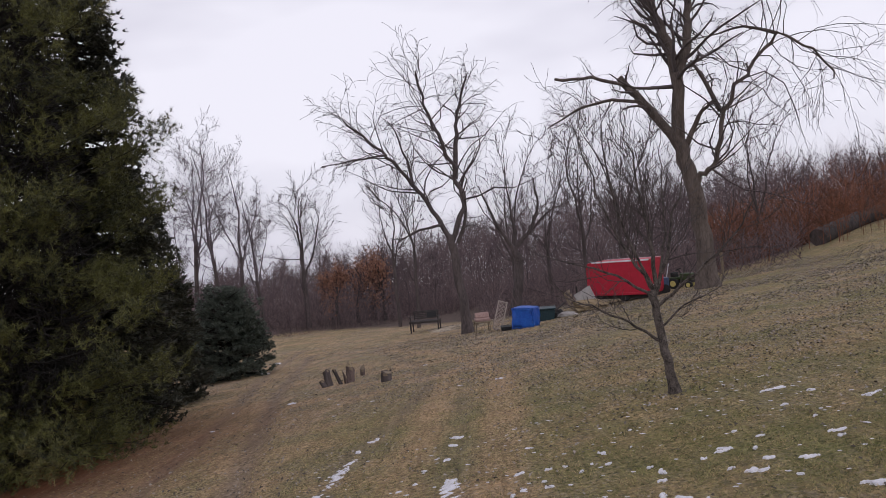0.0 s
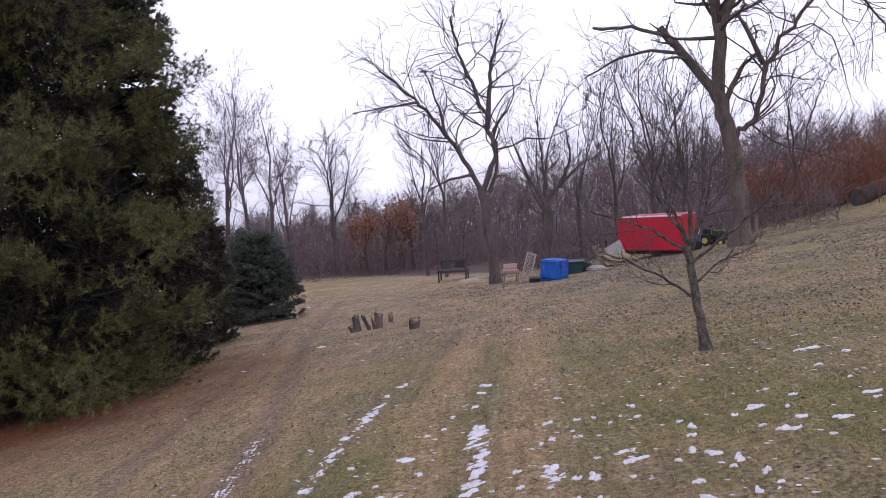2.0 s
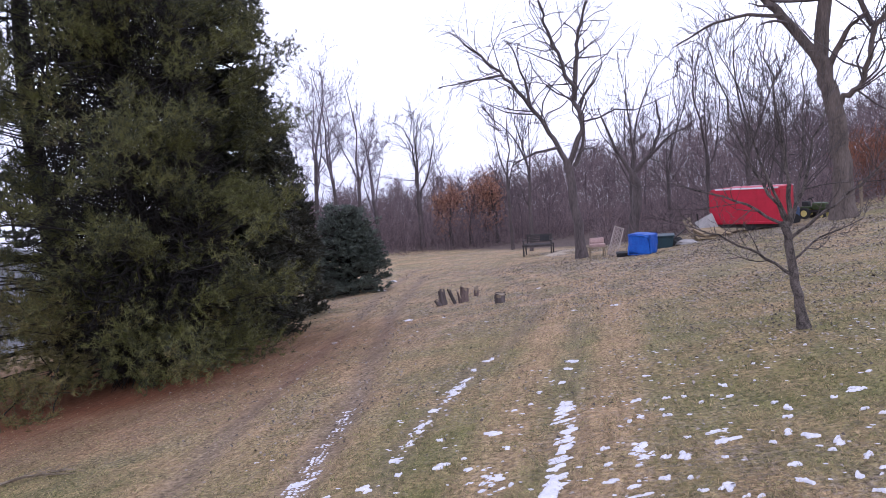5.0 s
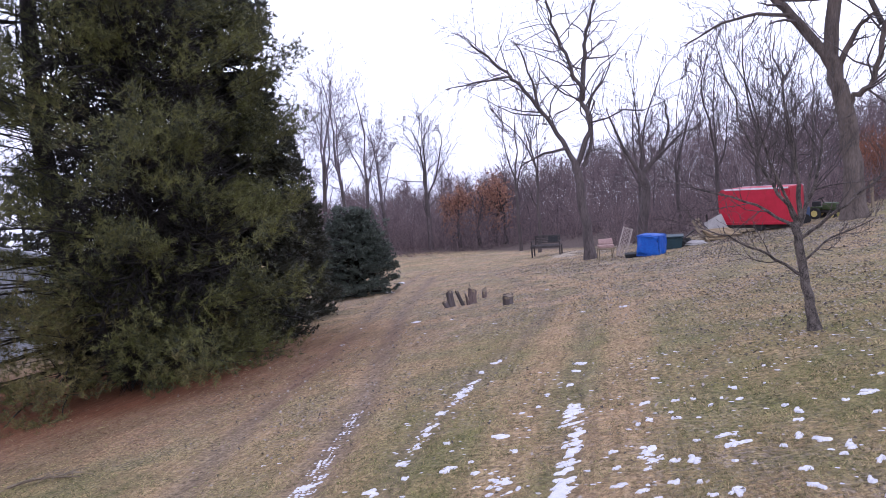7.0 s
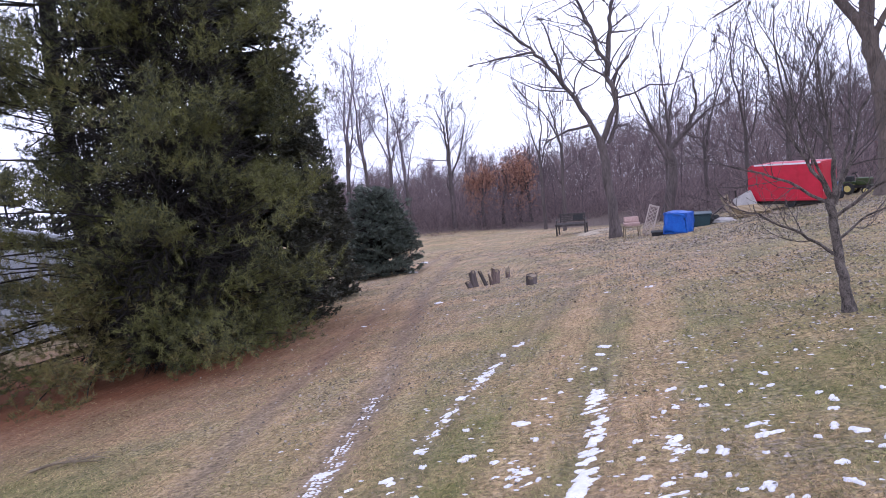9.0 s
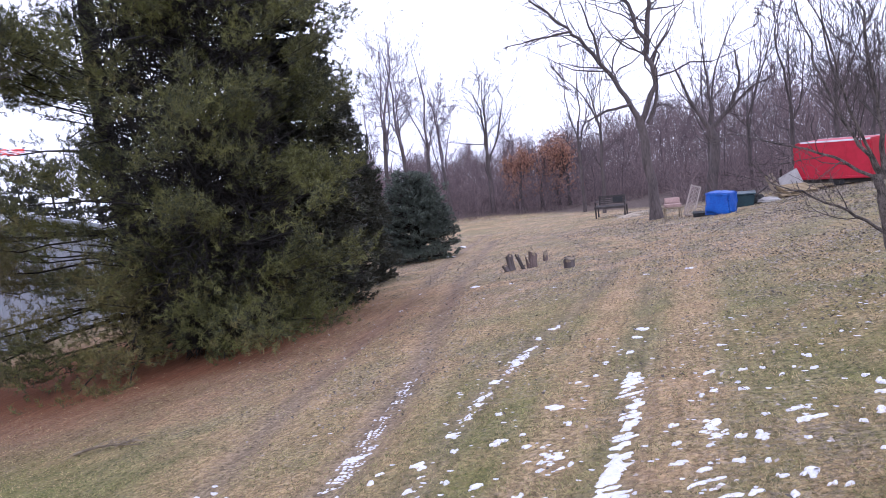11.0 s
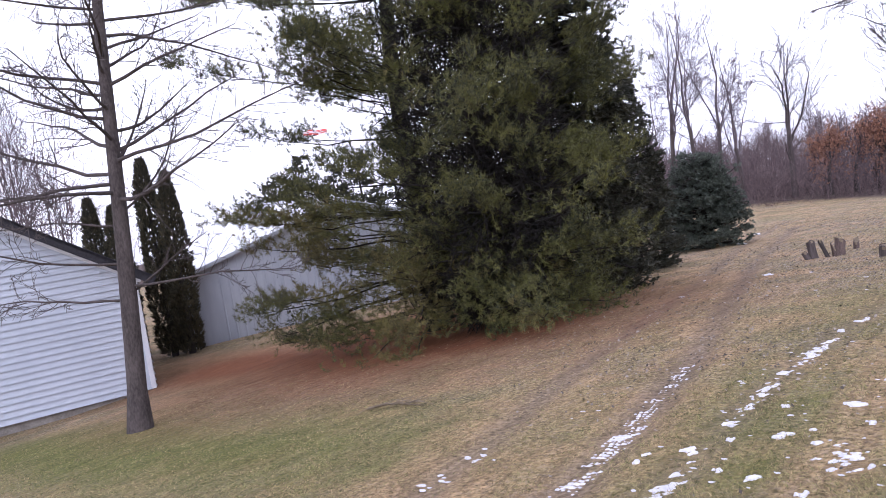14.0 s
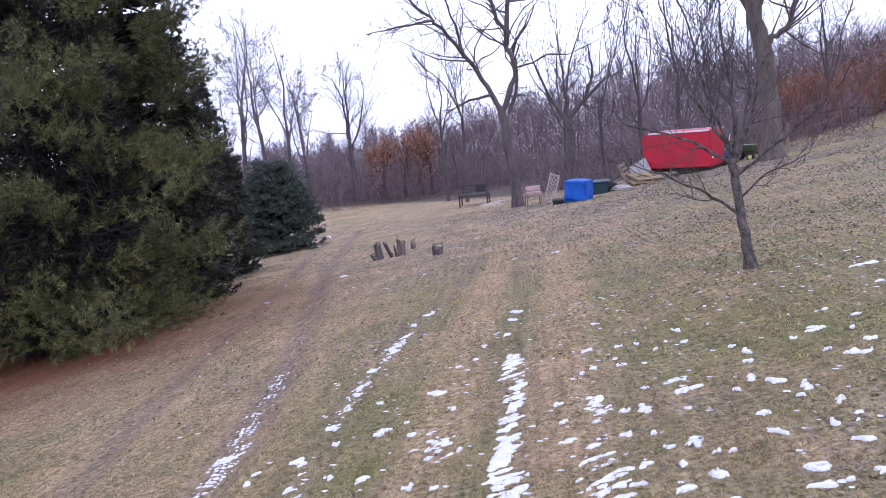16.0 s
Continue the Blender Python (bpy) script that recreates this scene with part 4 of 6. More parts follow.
FEWEST[0] = 3
rng = np.random.default_rng(21)
def slender_tree(rng, x, y, height, r, stems):
    """A tall tree whose straight trunk parts into steep limbs with fine crowns."""
    tree = thing("tall_tree", on_ground(x, y, -0.1), "tall slender bare tree standing clear of the woods", "tree", "tall trees beyond the lawn")
    out = [[], [], []]
    fork = rng.uniform(0.36, 0.48)
    z = np.linspace(0, 1, 7)
    go = rng.normal(0, 0.03, 2) * height
    p = np.stack([go[0] * z ** 1.5, go[1] * z ** 1.5, height * fork * z], -1)
    rad = 0.88 * r * (1 - 0.3 * z)
    put("trunk", mesh_of("trunk", *sweep([(p, rad)], 8), BARK, True), tree)
    branch_off(rng, p, rad, height * 0.3, 3, out, 0.1, 0.15, (8, 6, 4), (30, 60), 0.4, 0.5, 0, 0.25, 4, 0.0065, number=5)
    a0 = rng.uniform(0, 6.28)
    for k in range(stems):
        a = a0 + 6.283 * k / stems + rng.uniform(-0.4, 0.4)
        lean = 0.05 if k == 0 else rng.uniform(0.08, 0.26)
        d = unit(np.array([math.cos(a) * lean, math.sin(a) * lean, 1.0]))
        grow(rng, p[-1 - k % 3], d, height * (1 - fork) * (1.0 if k == 0 else rng.uniform(0.7, 1.0)), r * (0.48 if k == 0 else 0.36), 4, out, 0.06, 0.14, (12, 7, 5), (26, 66), 0.44, 0.12, 0, 0.1, 7, 0.0065)
    for q in out[0]:
        put("limb", mesh_of("limb", *sweep([q], 6), PALE_TWIG, True), tree)
    put("limb_growth", mesh_of("limb_growth", *sweep(out[1], 4), PALE_TWIG), tree)
    tagged(put("twig_growth", mesh_of("twig_growth", *sweep(out[2], 3), PALE_TWIG), tree), kind="stuff")


for (x, y, h, r, k) in ((-15.31, 42.24, 12.0, 0.17, 4), (-13.95, 42.42, 11.4, 0.15, 4), (-12.79, 42.7, 10.4, 0.15, 3), (-11.72, 42.98, 8.4, 0.15, 4), (-17.1, 44.16, 9.6, 0.13, 3)):
    slender_tree(rng, x, y, h, r, k)
tree_from(rng, "leafy_topped_tree", -9.4, 43.97, 8.4, 0.17, "broad bare tree holding a few dark leaves", BARK, kids=(17, 10, 7), tall=0.55, thin=0.009, lift=0.04)


for (x, y, h, r) in ((-2.22, 32.92, 7.6, 0.09), (2.2, 32.99, 8.6, 0.1), (4.93, 30.59, 7.2, 0.1), (6.14, 29.43, 7.8, 0.1), (4.03, 35.79, 8.4, 0.09), (8.18, 33.08, 7.4, 0.09), (-3.31, 35.83, 7.6, 0.09), (13.13, 33.79, 7.0, 0.1)):
    tree_from(rng, "edge_tree", x, y, h, r, "slender bare tree at the edge of the woods", BARK, "trees along the woods' edge", kids=(9, 7, 5), tall=0.45, thin=0.01, lift=0.16)


def oak_with_leaves(rng, x, y, h, n):
    tree, out = tree_from(rng, "rusty_oak", x, y, h, 0.13, "young oak still holding rusty orange leaves", BARK_DARK, "rusty oaks", kids=(8, 6, 3), tall=0.5)
    ends = np.concatenate([q[0][1:] for q in out[1] + out[2]])
    ends = ends[rng.integers(0, len(ends), n)] + rng.normal(0, 0.2, (n, 3))
    v, f = tufts(rng, ends, rng.normal(0, 1, (n, 3)), 3, 0.11, 0.036, 0.4)
    tagged(put("foliage", mesh_of("foliage", v, f, RUST_LEAF), tree), kind="stuff")


oak_with_leaves(rng, -7.67, 44.06, 3.5, 1235)
oak_with_leaves(rng, -6.55, 44.65, 3.5, 546)
oak_with_leaves(rng, -4.84, 43.84, 3.9, 1040)
oak_with_leaves(rng, -5.64, 45.45, 3.3, 520)
oak_with_leaves(rng, -8.27, 45.56, 2.7, 455)


def skyline(x, y):
    """Height of the woods' dense mass over the ground, by bearing and distance: low beyond the pines, tallest behind the trailer."""
    x, y = np.asarray(x, float), np.asarray(y, float)
    az, r = np.degrees(np.arctan2(x, y)), np.hypot(x, y)
    up = np.interp(az, [-80, -46, -34, -20, -15, -8, -2, 3, 9, 16, 22, 45], [3.0, 3.0, -1.2, -1.9, -2.0, -1.4, -0.9, 0.2, 0.8, 1.1, 1.9, 2.4])
    up = up + 0.5 * np.sin(az * 1.7) + 0.4 * np.sin(az * 4.1 + 1) + 0.3 * np.sin(az * 9.3 + 2)
    return 1.7 + r * np.tan(np.radians(up)) - terrain(x, y)


def woods(rng, name, places, mat, heights, label, kinds=7, kids=(9, 6, 4), thin=0.014, radius=0.011, tall=0.42):
    """Many bare trees joined: a few kinds, turned and scaled."""
    made = []
    for _ in range(kinds):
        out = wild_tree(rng, 8.0, 8.0 * radius, tall, kids, thin)
        a = sweep(out[0], 5)
        b = sweep(out[1] + out[2], 3)
        made.append((np.concatenate([a[0], b[0]]), np.concatenate([a[1], b[1] + len(a[0])])))
    V, F, base = [], [], 0
    for x, y in places:
        v, f = made[rng.integers(0, kinds)]
        s = float(skyline(x, y)) * rng.uniform(*heights) / 64.0
        a = rng.uniform(0, 6.28)
        c, d = math.cos(a), math.sin(a)
        w = np.stack([(v[:, 0] * c - v[:, 1] * d) * s * 0.9, (v[:, 0] * d + v[:, 1] * c) * s * 0.9, v[:, 2] * s - 0.1], -1)
        lean = rng.normal(0, 0.04, 2)
        w[:, 0] += w[:, 2] * lean[0]
        w[:, 1] += w[:, 2] * lean[1]
        w += np.array([x, y, ground_at(x, y)])
        V.append(w)
        F.append(f + base)
        base += len(v)
    return tagged(new(name, mesh_of(name, np.concatenate(V), np.concatenate(F), mat)), label, "woods", kind="stuff")


def belt(rng, n, az0, az1, r0, r1):
    a, r = np.radians(rng.uniform(az0, az1, n)), rng.uniform(r0, r1, n)
    return np.stack([r * np.sin(a), r * np.cos(a)], -1)


FEWEST[0] = 2


def thicket(rng, n, az0, az1, r0, r1, reach, label, length, thick, low=0.0, mat=BRUSH):
    """A haze of thin crossing stems and twigs, joined: each a slim three-sided spike."""
    xy = belt(rng, n, az0, az1, r0, r1)
    g = terrain(xy[:, 0], xy[:, 1])
    h = np.minimum(skyline(xy[:, 0], xy[:, 1]), reach) * (low + (1.12 - low) * rng.uniform(0, 1, n) ** 1.25) * rng.uniform(0.85, 1.15, n)
    d = rng.normal(0, 0.5, (n, 3)) + np.array([0, 0, 0.6])
    ln = rng.uniform(*length, n)
    p = np.stack([xy[:, 0], xy[:, 1], g + np.maximum(h - 0.3 * ln, 0.0)], -1)
    v, f = spikes(rng, p, d, ln, rng.uniform(*thick, n))
    return tagged(new("thicket", mesh_of("thicket", v, f, mat)), label, "undergrowth", kind="stuff")


rng = np.random.default_rng(33)
woods(rng, "woods", belt(rng, 52, -22, 44, 40, 54), WOODS, (7.5, 12.5), "bare grey-brown woods beyond the lawn", 7, (9, 6, 4), 0.0095, 0.0065, 0.5)
woods(rng, "woods", belt(rng, 76, -28, 46, 55, 88), WOODS, (7.5, 12), "bare grey-brown woods beyond the lawn", 5, (7, 5, 3), 0.014, 0.0065, 0.5)
woods(rng, "far_woods", belt(rng, 72, -30, 48, 88, 150), WOODS, (8.0, 12), "distant bare woods filling the skyline", 4, (6, 4, 2), 0.022, 0.008, 0.45)
woods(rng, "far_woods", belt(rng, 24, -84, -60, 70, 110), WOODS, (6, 10), "distant bare woods behind the buildings", 4, (6, 4, 3), 0.022, 0.009, 0.45)
woods(rng, "saplings", belt(rng, 52, -22, 46, 36, 60), BRUSH, (2.6, 6), "thicket of bare saplings under the woods", 6, (5, 4, 3), 0.006, 0.005, 0.5)
woods(rng, "rusty_brush", belt(rng, 60, 18.3, 30, 31.5, 37), RUST_BRUSH, (3.0, 5.4), "rusty-leaved brush at the foot of the woods", 4, (5, 4, 3), 0.022, 0.007, 0.6)
woods(rng, "woods", belt(rng, 17, -80, -62, 36, 56), WOODS, (10, 16), "bare trees behind the house and shed", 6, (10, 7, 5), 0.008, 0.006, 0.5)
thicket(rng, 42000, -26, 46, 45, 64, 4.5, "tangled leafless undergrowth below the woods", (0.6, 2.2), (0.005, 0.012))
thicket(rng, 33000, -28, 47, 60, 95, 12.0, "deeper tangle of leafless undergrowth", (1.0, 3.0), (0.012, 0.027))
thicket(rng, 33000, -30, 48, 95, 170, 30.0, "farthest haze of leafless undergrowth", (1.5, 4.5), (0.025, 0.058))
thicket(rng, 6000, -84, -59, 70, 120, 12.0, "leafless haze behind the buildings", (1.2, 3.5), (0.015, 0.035))
thicket(rng, 9000, -22, 1, 40, 56, 1.8, "leafless brush behind the crest of the lawn", (0.5, 1.8), (0.006, 0.014))
thicket(rng, 9000, 17.5, 42, 35.5, 48, 2.6, "rust-brown leafy brush along the foot of the woods", (0.4, 1.5), (0.01, 0.024), mat=RUST_BRUSH)
thicket(rng, 6000, 1, 24, 29, 45, 1.3, "low brush and fallen sticks along the woods' edge", (0.4, 1.6), (0.006, 0.016))


# ---- the row of odds and ends along the woods ----
def faced(x, y, lift=0.0, turn=0.0):
    """Stands on the ground with its front towards the lawn."""
    return on_ground(x, y, lift, -math.degrees(math.atan2(x, y)) + turn)


def cargo_trailer():
    t = thing("cargo_trailer", faced(5.24, 24.93, 0.1, -22), "small red enclosed cargo trailer with white roof edge", "trailer")
    w, d, h, up = 2.15, 1.25, 1.1, 0.14
    bm = bmesh.new()
    prof = [(-w / 2, up), (w / 2, up), (w / 2, up + h), (-w / 2 + 0.1, up + h), (-w / 2, up + h - 0.1)]
    a = [bm.verts.new((x, -d / 2, z)) for x, z in prof]
    b = [bm.verts.new((x, d / 2, z)) for x, z in prof]
    bm.faces.new(a)
    bm.faces.new(b[::-1])
    for i in range(5):
        bm.faces.new((a[i - 1], b[i - 1], b[i], a[i]))
    bmesh.ops.bevel(bm, geom=list(bm.edges), offset=0.02, segments=2, affect="EDGES")
    part("body", bm, RED_PAINT, t)
    part("roof_panel", boxed((w - 0.26, d - 0.02, 0.02), (0.11, 0, up + h + 0.004), bevel=0.006), RED_PAINT, t)
    for s in (-1, 1):
        part("roof_edge", boxed((w - 0.22, 0.03, 0.045), (0.11, s * d / 2, up + h - 0.004), bevel=0.006), TRIM, t, "white roof edge")
    for x in (-0.4, 0.4):
        part("panel_seam", boxed((0.03, 0.014, h - 0.06), (x, -d / 2 - 0.006, up + h / 2), bevel=0.003), RED_PAINT, t)
    part("skirt_rail", boxed((w - 0.04, 0.03, 0.07), (0, -d / 2 - 0.01, up + 0.05), bevel=0.006), RED_PAINT, t)
    part("rear_door", boxed((0.02, d - 0.16, h - 0.14), (w / 2 + 0.008, 0, up + h / 2), bevel=0.005), RED_PAINT, t)
    part("tail_lamp", boxed((0.03, 0.12, 0.06), (w / 2 + 0.025, -d / 2 + 0.14, up + 0.28), bevel=0.008), TRIM, t, "pale tail lamp")
    part("chassis", boxed((w - 0.1, d - 0.2, 0.12), (0, 0, up - 0.05)), DARK_STEEL, t)
    for s in (-1, 1):
        hub = put("wheel", None, t)
        hub.location = (0.15, s * (d / 2 - 0.14), 0.16)
        bm = bmesh.new()
        bmesh.ops.create_cone(bm, cap_ends=True, segments=24, radius1=0.22, radius2=0.22, depth=0.17, matrix=pose(0, 0, 0, 90))
        bmesh.ops.bevel(bm, geom=list(bm.edges), offset=0.03, segments=2, affect="EDGES")
        part("tyre", bm, BLACK_RUBBER, hub)
        part("rim", rodded((0, -0.09, 0), (0, 0.09, 0), 0.12, sides=16), DARK_STEEL, hub, "dark rusty rim")
    bm = bmesh.new()
    rod(bm, (-w / 2, -0.4, up), (-w / 2 - 0.8, 0, up), 0.035)
    rod(bm, (-w / 2, 0.4, up), (-w / 2 - 0.8, 0, up), 0.035)
    part("tow_bar", bm, DARK_STEEL, t)
    part("jack", rodded((-w / 2 - 0.7, 0, -0.05), (-w / 2 - 0.7, 0, up + 0.3), 0.03), DARK_STEEL, t)


cargo_trailer()


def tarp_box():
    t = thing("tarp_covered_box", faced(1.62, 21.29, 0.0, -24), "square stack under a creased bright blue tarpaulin", "tarp")
    bm = boxed((0.64, 0.54, 0.58), (0, 0, 0.29), bevel=0.05, seg=2)
    bmesh.ops.subdivide_edges(bm, edges=list(bm.edges), cuts=5, use_grid_fill=True)
    r = random.Random(4)
    for v in bm.verts:
        if v.co.z < 0.3:
            v.co.xy *= 1 + 0.1 * math.sin(v.co.x * 22 + v.co.y * 17) * (0.3 - v.co.z) / 0.3
        v.co += Vector((r.uniform(-1, 1), r.uniform(-1, 1), r.uniform(-1, 1))) * 0.014 + Vector((0, 0, -0.07 * max(0.0, v.co.x) * (v.co.z > 0.4)))
    part("tarpaulin", bm, BLUE_TARP, t, smooth=True)
    bm = boxed((0.34, 0.22, 0.05), (0.42, -0.1, 0.01), (0, 0, 30), 0.02, 2)
    part("loose_corner", bm, SNOW, t, "pale frosted corner of the sheet")


tarp_box()


def plastic_bin():
    t = thing("plastic_bin", faced(2.3, 22.89), "dark teal plastic bin on the ground", "bin")
    bm = bmesh.new()
    bmesh.ops.create_cone(bm, cap_ends=True, segments=4, radius1=0.38, radius2=0.46, depth=0.36, matrix=pose(0, 0, 0.18, 0, 0, 45))
    bmesh.ops.bevel(bm, geom=list(bm.edges), offset=0.03, segments=2, affect="EDGES")
    part("tub", bm, TEAL, t)
    part("rim", boxed((0.7, 0.7, 0.04), (0, 0, 0.37), bevel=0.015), TEAL, t)


plastic_bin()


def lattice_panel():
    t = thing("lattice_panel", faced(0.82, 22.69, 0.0, 12) @ pose(0, 0, 0, -10, 20, 0), "faded cream garden lattice leaning beside the chair", "lattice")
    w, h = 0.27, 0.9
    for x in (-w / 2, w / 2):
        part("side_rail", boxed((0.03, 0.03, h), (x, 0, h / 2), bevel=0.004), LATTICE, t)
    for z in (0.03, h - 0.03):
        part("cross_rail", boxed((w, 0.03, 0.03), (0, 0, z), bevel=0.004), LATTICE, t)
    for s in (-1, 1):
        k = -h
        while k < h:
            z0, z1 = max(k, 0.0), min(k + w, h)
            if z1 - z0 > 0.05:
                x0, x1 = -w / 2 + (z0 - k), -w / 2 + (z1 - k)
                ln = math.hypot(x1 - x0, z1 - z0)
                part("slat", boxed((0.018, 0.007, ln), (s * (x0 + x1) / 2, -0.007 * s, (z0 + z1) / 2), (0, s * 45, 0)), LATTICE, t)
            k += 0.12


lattice_panel()


def garden_chair():
    t = thing("garden_chair", faced(0.39, 22.5, 0.0, 8), "low weathered chair stacked with a faded pink cushion", "chair")
    for x in (-0.2, 0.2):
        for y in (-0.17, 0.17):
            part("leg", rodded((x * 1.1, y * 1.15, 0), (x, y, 0.33), 0.016), OLD_WOOD, t)
    part("seat", boxed((0.5, 0.42, 0.04), (0, 0, 0.34), bevel=0.01), OLD_WOOD, t)
    part("cushion", boxed((0.44, 0.38, 0.09), (0.01, 0, 0.405), bevel=0.03, seg=3), PINK, t, "faded pink cushion", smooth=True)
    part("back_cushion", boxed((0.42, 0.1, 0.17), (0.02, 0.1, 0.52), (-18, 0, 0), 0.035, 3), PINK, t, "paler folded cushion", smooth=True)
    for x in (-0.26, 0.26):
        part("armrest", boxed((0.04, 0.4, 0.025), (x, 0, 0.37), bevel=0.006), OLD_WOOD, t)


garden_chair()


def glider_bench():
    t = thing("garden_bench", faced(-1.7, 29.22, 0.0, -10) @ Matrix.Diagonal((1.08, 1.0, 0.8, 1.0)), "dark weathered garden swing bench with a slatted back", "bench")
    for x in (-0.5, 0.5):
        for y in (-0.24, 0.26):
            part("leg", boxed((0.05, 0.05, 0.55), (x, y, 0.27), bevel=0.006), BARK_DARK, t)
        part("back_post", boxed((0.05, 0.05, 0.46), (x * 0.86, 0.3, 0.74), (-12, 0, 0), 0.006), BARK_DARK, t)
        part("armrest", boxed((0.06, 0.56, 0.035), (x, 0.0, 0.74), bevel=0.008), BARK_DARK, t)
        part("arm_strut", rodded((x, -0.24, 0.54), (x, -0.2, 0.74), 0.02), BARK_DARK, t)
    for k in range(5):
        part("seat_slat", boxed((1.08, 0.08, 0.025), (0, -0.24 + k * 0.115, 0.55), bevel=0.005), BARK_DARK, t)
    part("front_rail", boxed((1.08, 0.03, 0.09), (0, -0.29, 0.5), bevel=0.005), BARK_DARK, t)
    part("top_rail", boxed((0.94, 0.04, 0.06), (0, 0.35, 0.96), (-12, 0, 0), 0.01), BARK_DARK, t)
    for k in range(4):
        part("back_slat", boxed((0.9, 0.02, 0.06), (0, 0.29 + k * 0.016, 0.64 + k * 0.085), (-12, 0, 0), 0.004), BARK_DARK, t)
    part("back_panel", boxed((0.34, 0.02, 0.26), (0.2, 0.3, 0.8), (-12, 0, 0), 0.004), BLACK_RUBBER, t, "black panel in the back")


glider_bench()


def blob(bm, r, cx, cy, rx, ry, h, n=14, turn=0.0, z=None):
    """A low irregular heap with a feathered rim that follows the ground."""
    ph = [r.uniform(0, 6.28) for _ in range(4)]
    rings = []
    for k, (s, u) in enumerate(((1.0, -0.25), (0.86, 0.55), (0.45, 1.0))):
        ring = []
        for i in range(n):
            a = 2 * math.pi * i / n
            q = s * (0.9 + 0.25 * math.sin(2 * a + ph[0]) + 0.25 * math.sin(3 * a + ph[1]) + 0.22 * math.sin(5 * a + ph[2]) + r.uniform(-0.28, 0.28))
            x, y = rx * q * math.cos(a), ry * q * math.sin(a)
            x, y = x * math.cos(turn) - y * math.sin(turn), x * math.sin(turn) + y * math.cos(turn)
            ring.append(bm.verts.new((cx + x, cy + y, float(surface(cx + x, cy + y)) + h * u)))
        rings.append(ring)
    for a, b in zip(rings, rings[1:]):
        for i in range(n):
            bm.faces.new((a[i], a[(i + 1) % n], b[(i + 1) % n], b[i]))
    c = bm.verts.new((cx, cy, float(surface(cx, cy)) + h * 1.05))
    for i in range(n):
        bm.faces.new((rings[-1][i], rings[-1][(i + 1) % n], c))
    return bm


rnd = random.Random(2)
tagged(part("sand_patch", blob(bmesh.new(), rnd, -0.95, 29.0, 0.75, 1.5, 0.02), SAND, None, smooth=True), "pale bare sand beside the bench", "sand", kind="structure")


def plastic_tray():
    t = thing("black_tray", faced(1.16, 21.69), "flat black plastic tray lying on the grass", "tray")
    bm = boxed((0.5, 0.4, 0.1), (0, 0, 0.05), bevel=0.025, seg=2)
    part("tray_body", bm, BLACK_RUBBER, t)
    part("tray_rim", boxed((0.54, 0.44, 0.025), (0, 0, 0.1), bevel=0.01), BLACK_RUBBER, t)


plastic_tray()


def pallet(x, y, turn, tilt, mat, label, lift=0.0):
    t = thing("pallet", faced(x, y, lift, turn) @ pose(0, 0, 0, tilt, 0, 0), label, "pallet", "pallets by the trailer")
    for k in range(6):
        part("deck_board", boxed((0.85, 0.1, 0.018), (0, -0.36 + k * 0.145, 0.1), bevel=0.003), mat, t)
    for x_ in (-0.38, 0, 0.38):
        part("stringer", boxed((0.04, 0.83, 0.08), (x_, 0, 0.05), bevel=0.004), mat, t)
    for k in range(3):
        part("bottom_board", boxed((0.85, 0.1, 0.016), (0, -0.35 + k * 0.35, 0.006), bevel=0.003), mat, t)


pallet(3.75, 23.5, 10, 4, FRESH_WOOD, "yellowish pallet lying on the slope")
pallet(3.82, 23.6, 25, 9, FRESH_WOOD, "yellowish pallet thrown onto another", 0.13)
t = thing("pallet", faced(3.26, 23.99, 0.38, -10) @ pose(0, 0, 0, 66, 0, 90), "grey slatted pallet leaning upright", "pallet", "pallets by the trailer")
for k in range(5):
    part("deck_board", boxed((0.8, 0.07, 0.018), (0, -0.3 + k * 0.15, 0.06), bevel=0.003), OLD_WOOD, t)
for x_ in (-0.36, 0.36):
    part("stringer", boxed((0.04, 0.7, 0.07), (x_, 0, 0.015), bevel=0.003), OLD_WOOD, t)

t = thing("leaning_panel", faced(3.98, 24.6, 0.0, -12) @ pose(0, 0, 0, -24, -28, 0), "dirty white sheet panel leaning on the trailer", "panel")
part("panel_sheet", boxed((0.62, 0.03, 0.72), (0, 0, 0.36), bevel=0.006), WHITE_BOARD, t)
part("panel_batten", boxed((0.6, 0.03, 0.05), (0, 0.03, 0.6), bevel=0.005), OLD_WOOD, t)


def heap(name, x, y, size, mat, label, category, seed):
    r = random.Random(seed)
    bm = bmesh.new()
    bmesh.ops.create_icosphere(bm, subdivisions=3, radius=1.0)
    for v in bm.verts:
        n = noise.noise(v.co * 2.2 + Vector((seed, 0, 0)))
        v.co *= 1 + 0.35 * n
        v.co = Vector((v.co.x * size[0], v.co.y * size[1], max(v.co.z, -0.2) * size[2]))
    ob = part(name, bm, mat, None, m=faced(x, y, size[2] * 0.15, r.uniform(-20, 20)))
    return tagged(ob, label, category)


heap("crumpled_sheet", 2.96, 22.89, (0.32, 0.2, 0.12), WHITE_BOARD, "crumpled dirty white sheet on the grass", "sheet", 3)
heap("dark_bundle", 2.7, 23.09, (0.22, 0.2, 0.24), BLACK_RUBBER, "dark tarred bundle beside the bin", "bundle", 7)
t = thing("scrap_board", faced(2.63, 22.99, 0.0, 10) @ pose(0, 0, 0.1, 0, -35, 0), "dark board propped over the scrap", "board")
part("board_plank", boxed((0.6, 0.1, 0.03), (0.2, 0, 0.1), bevel=0.005), BARK_DARK, t)

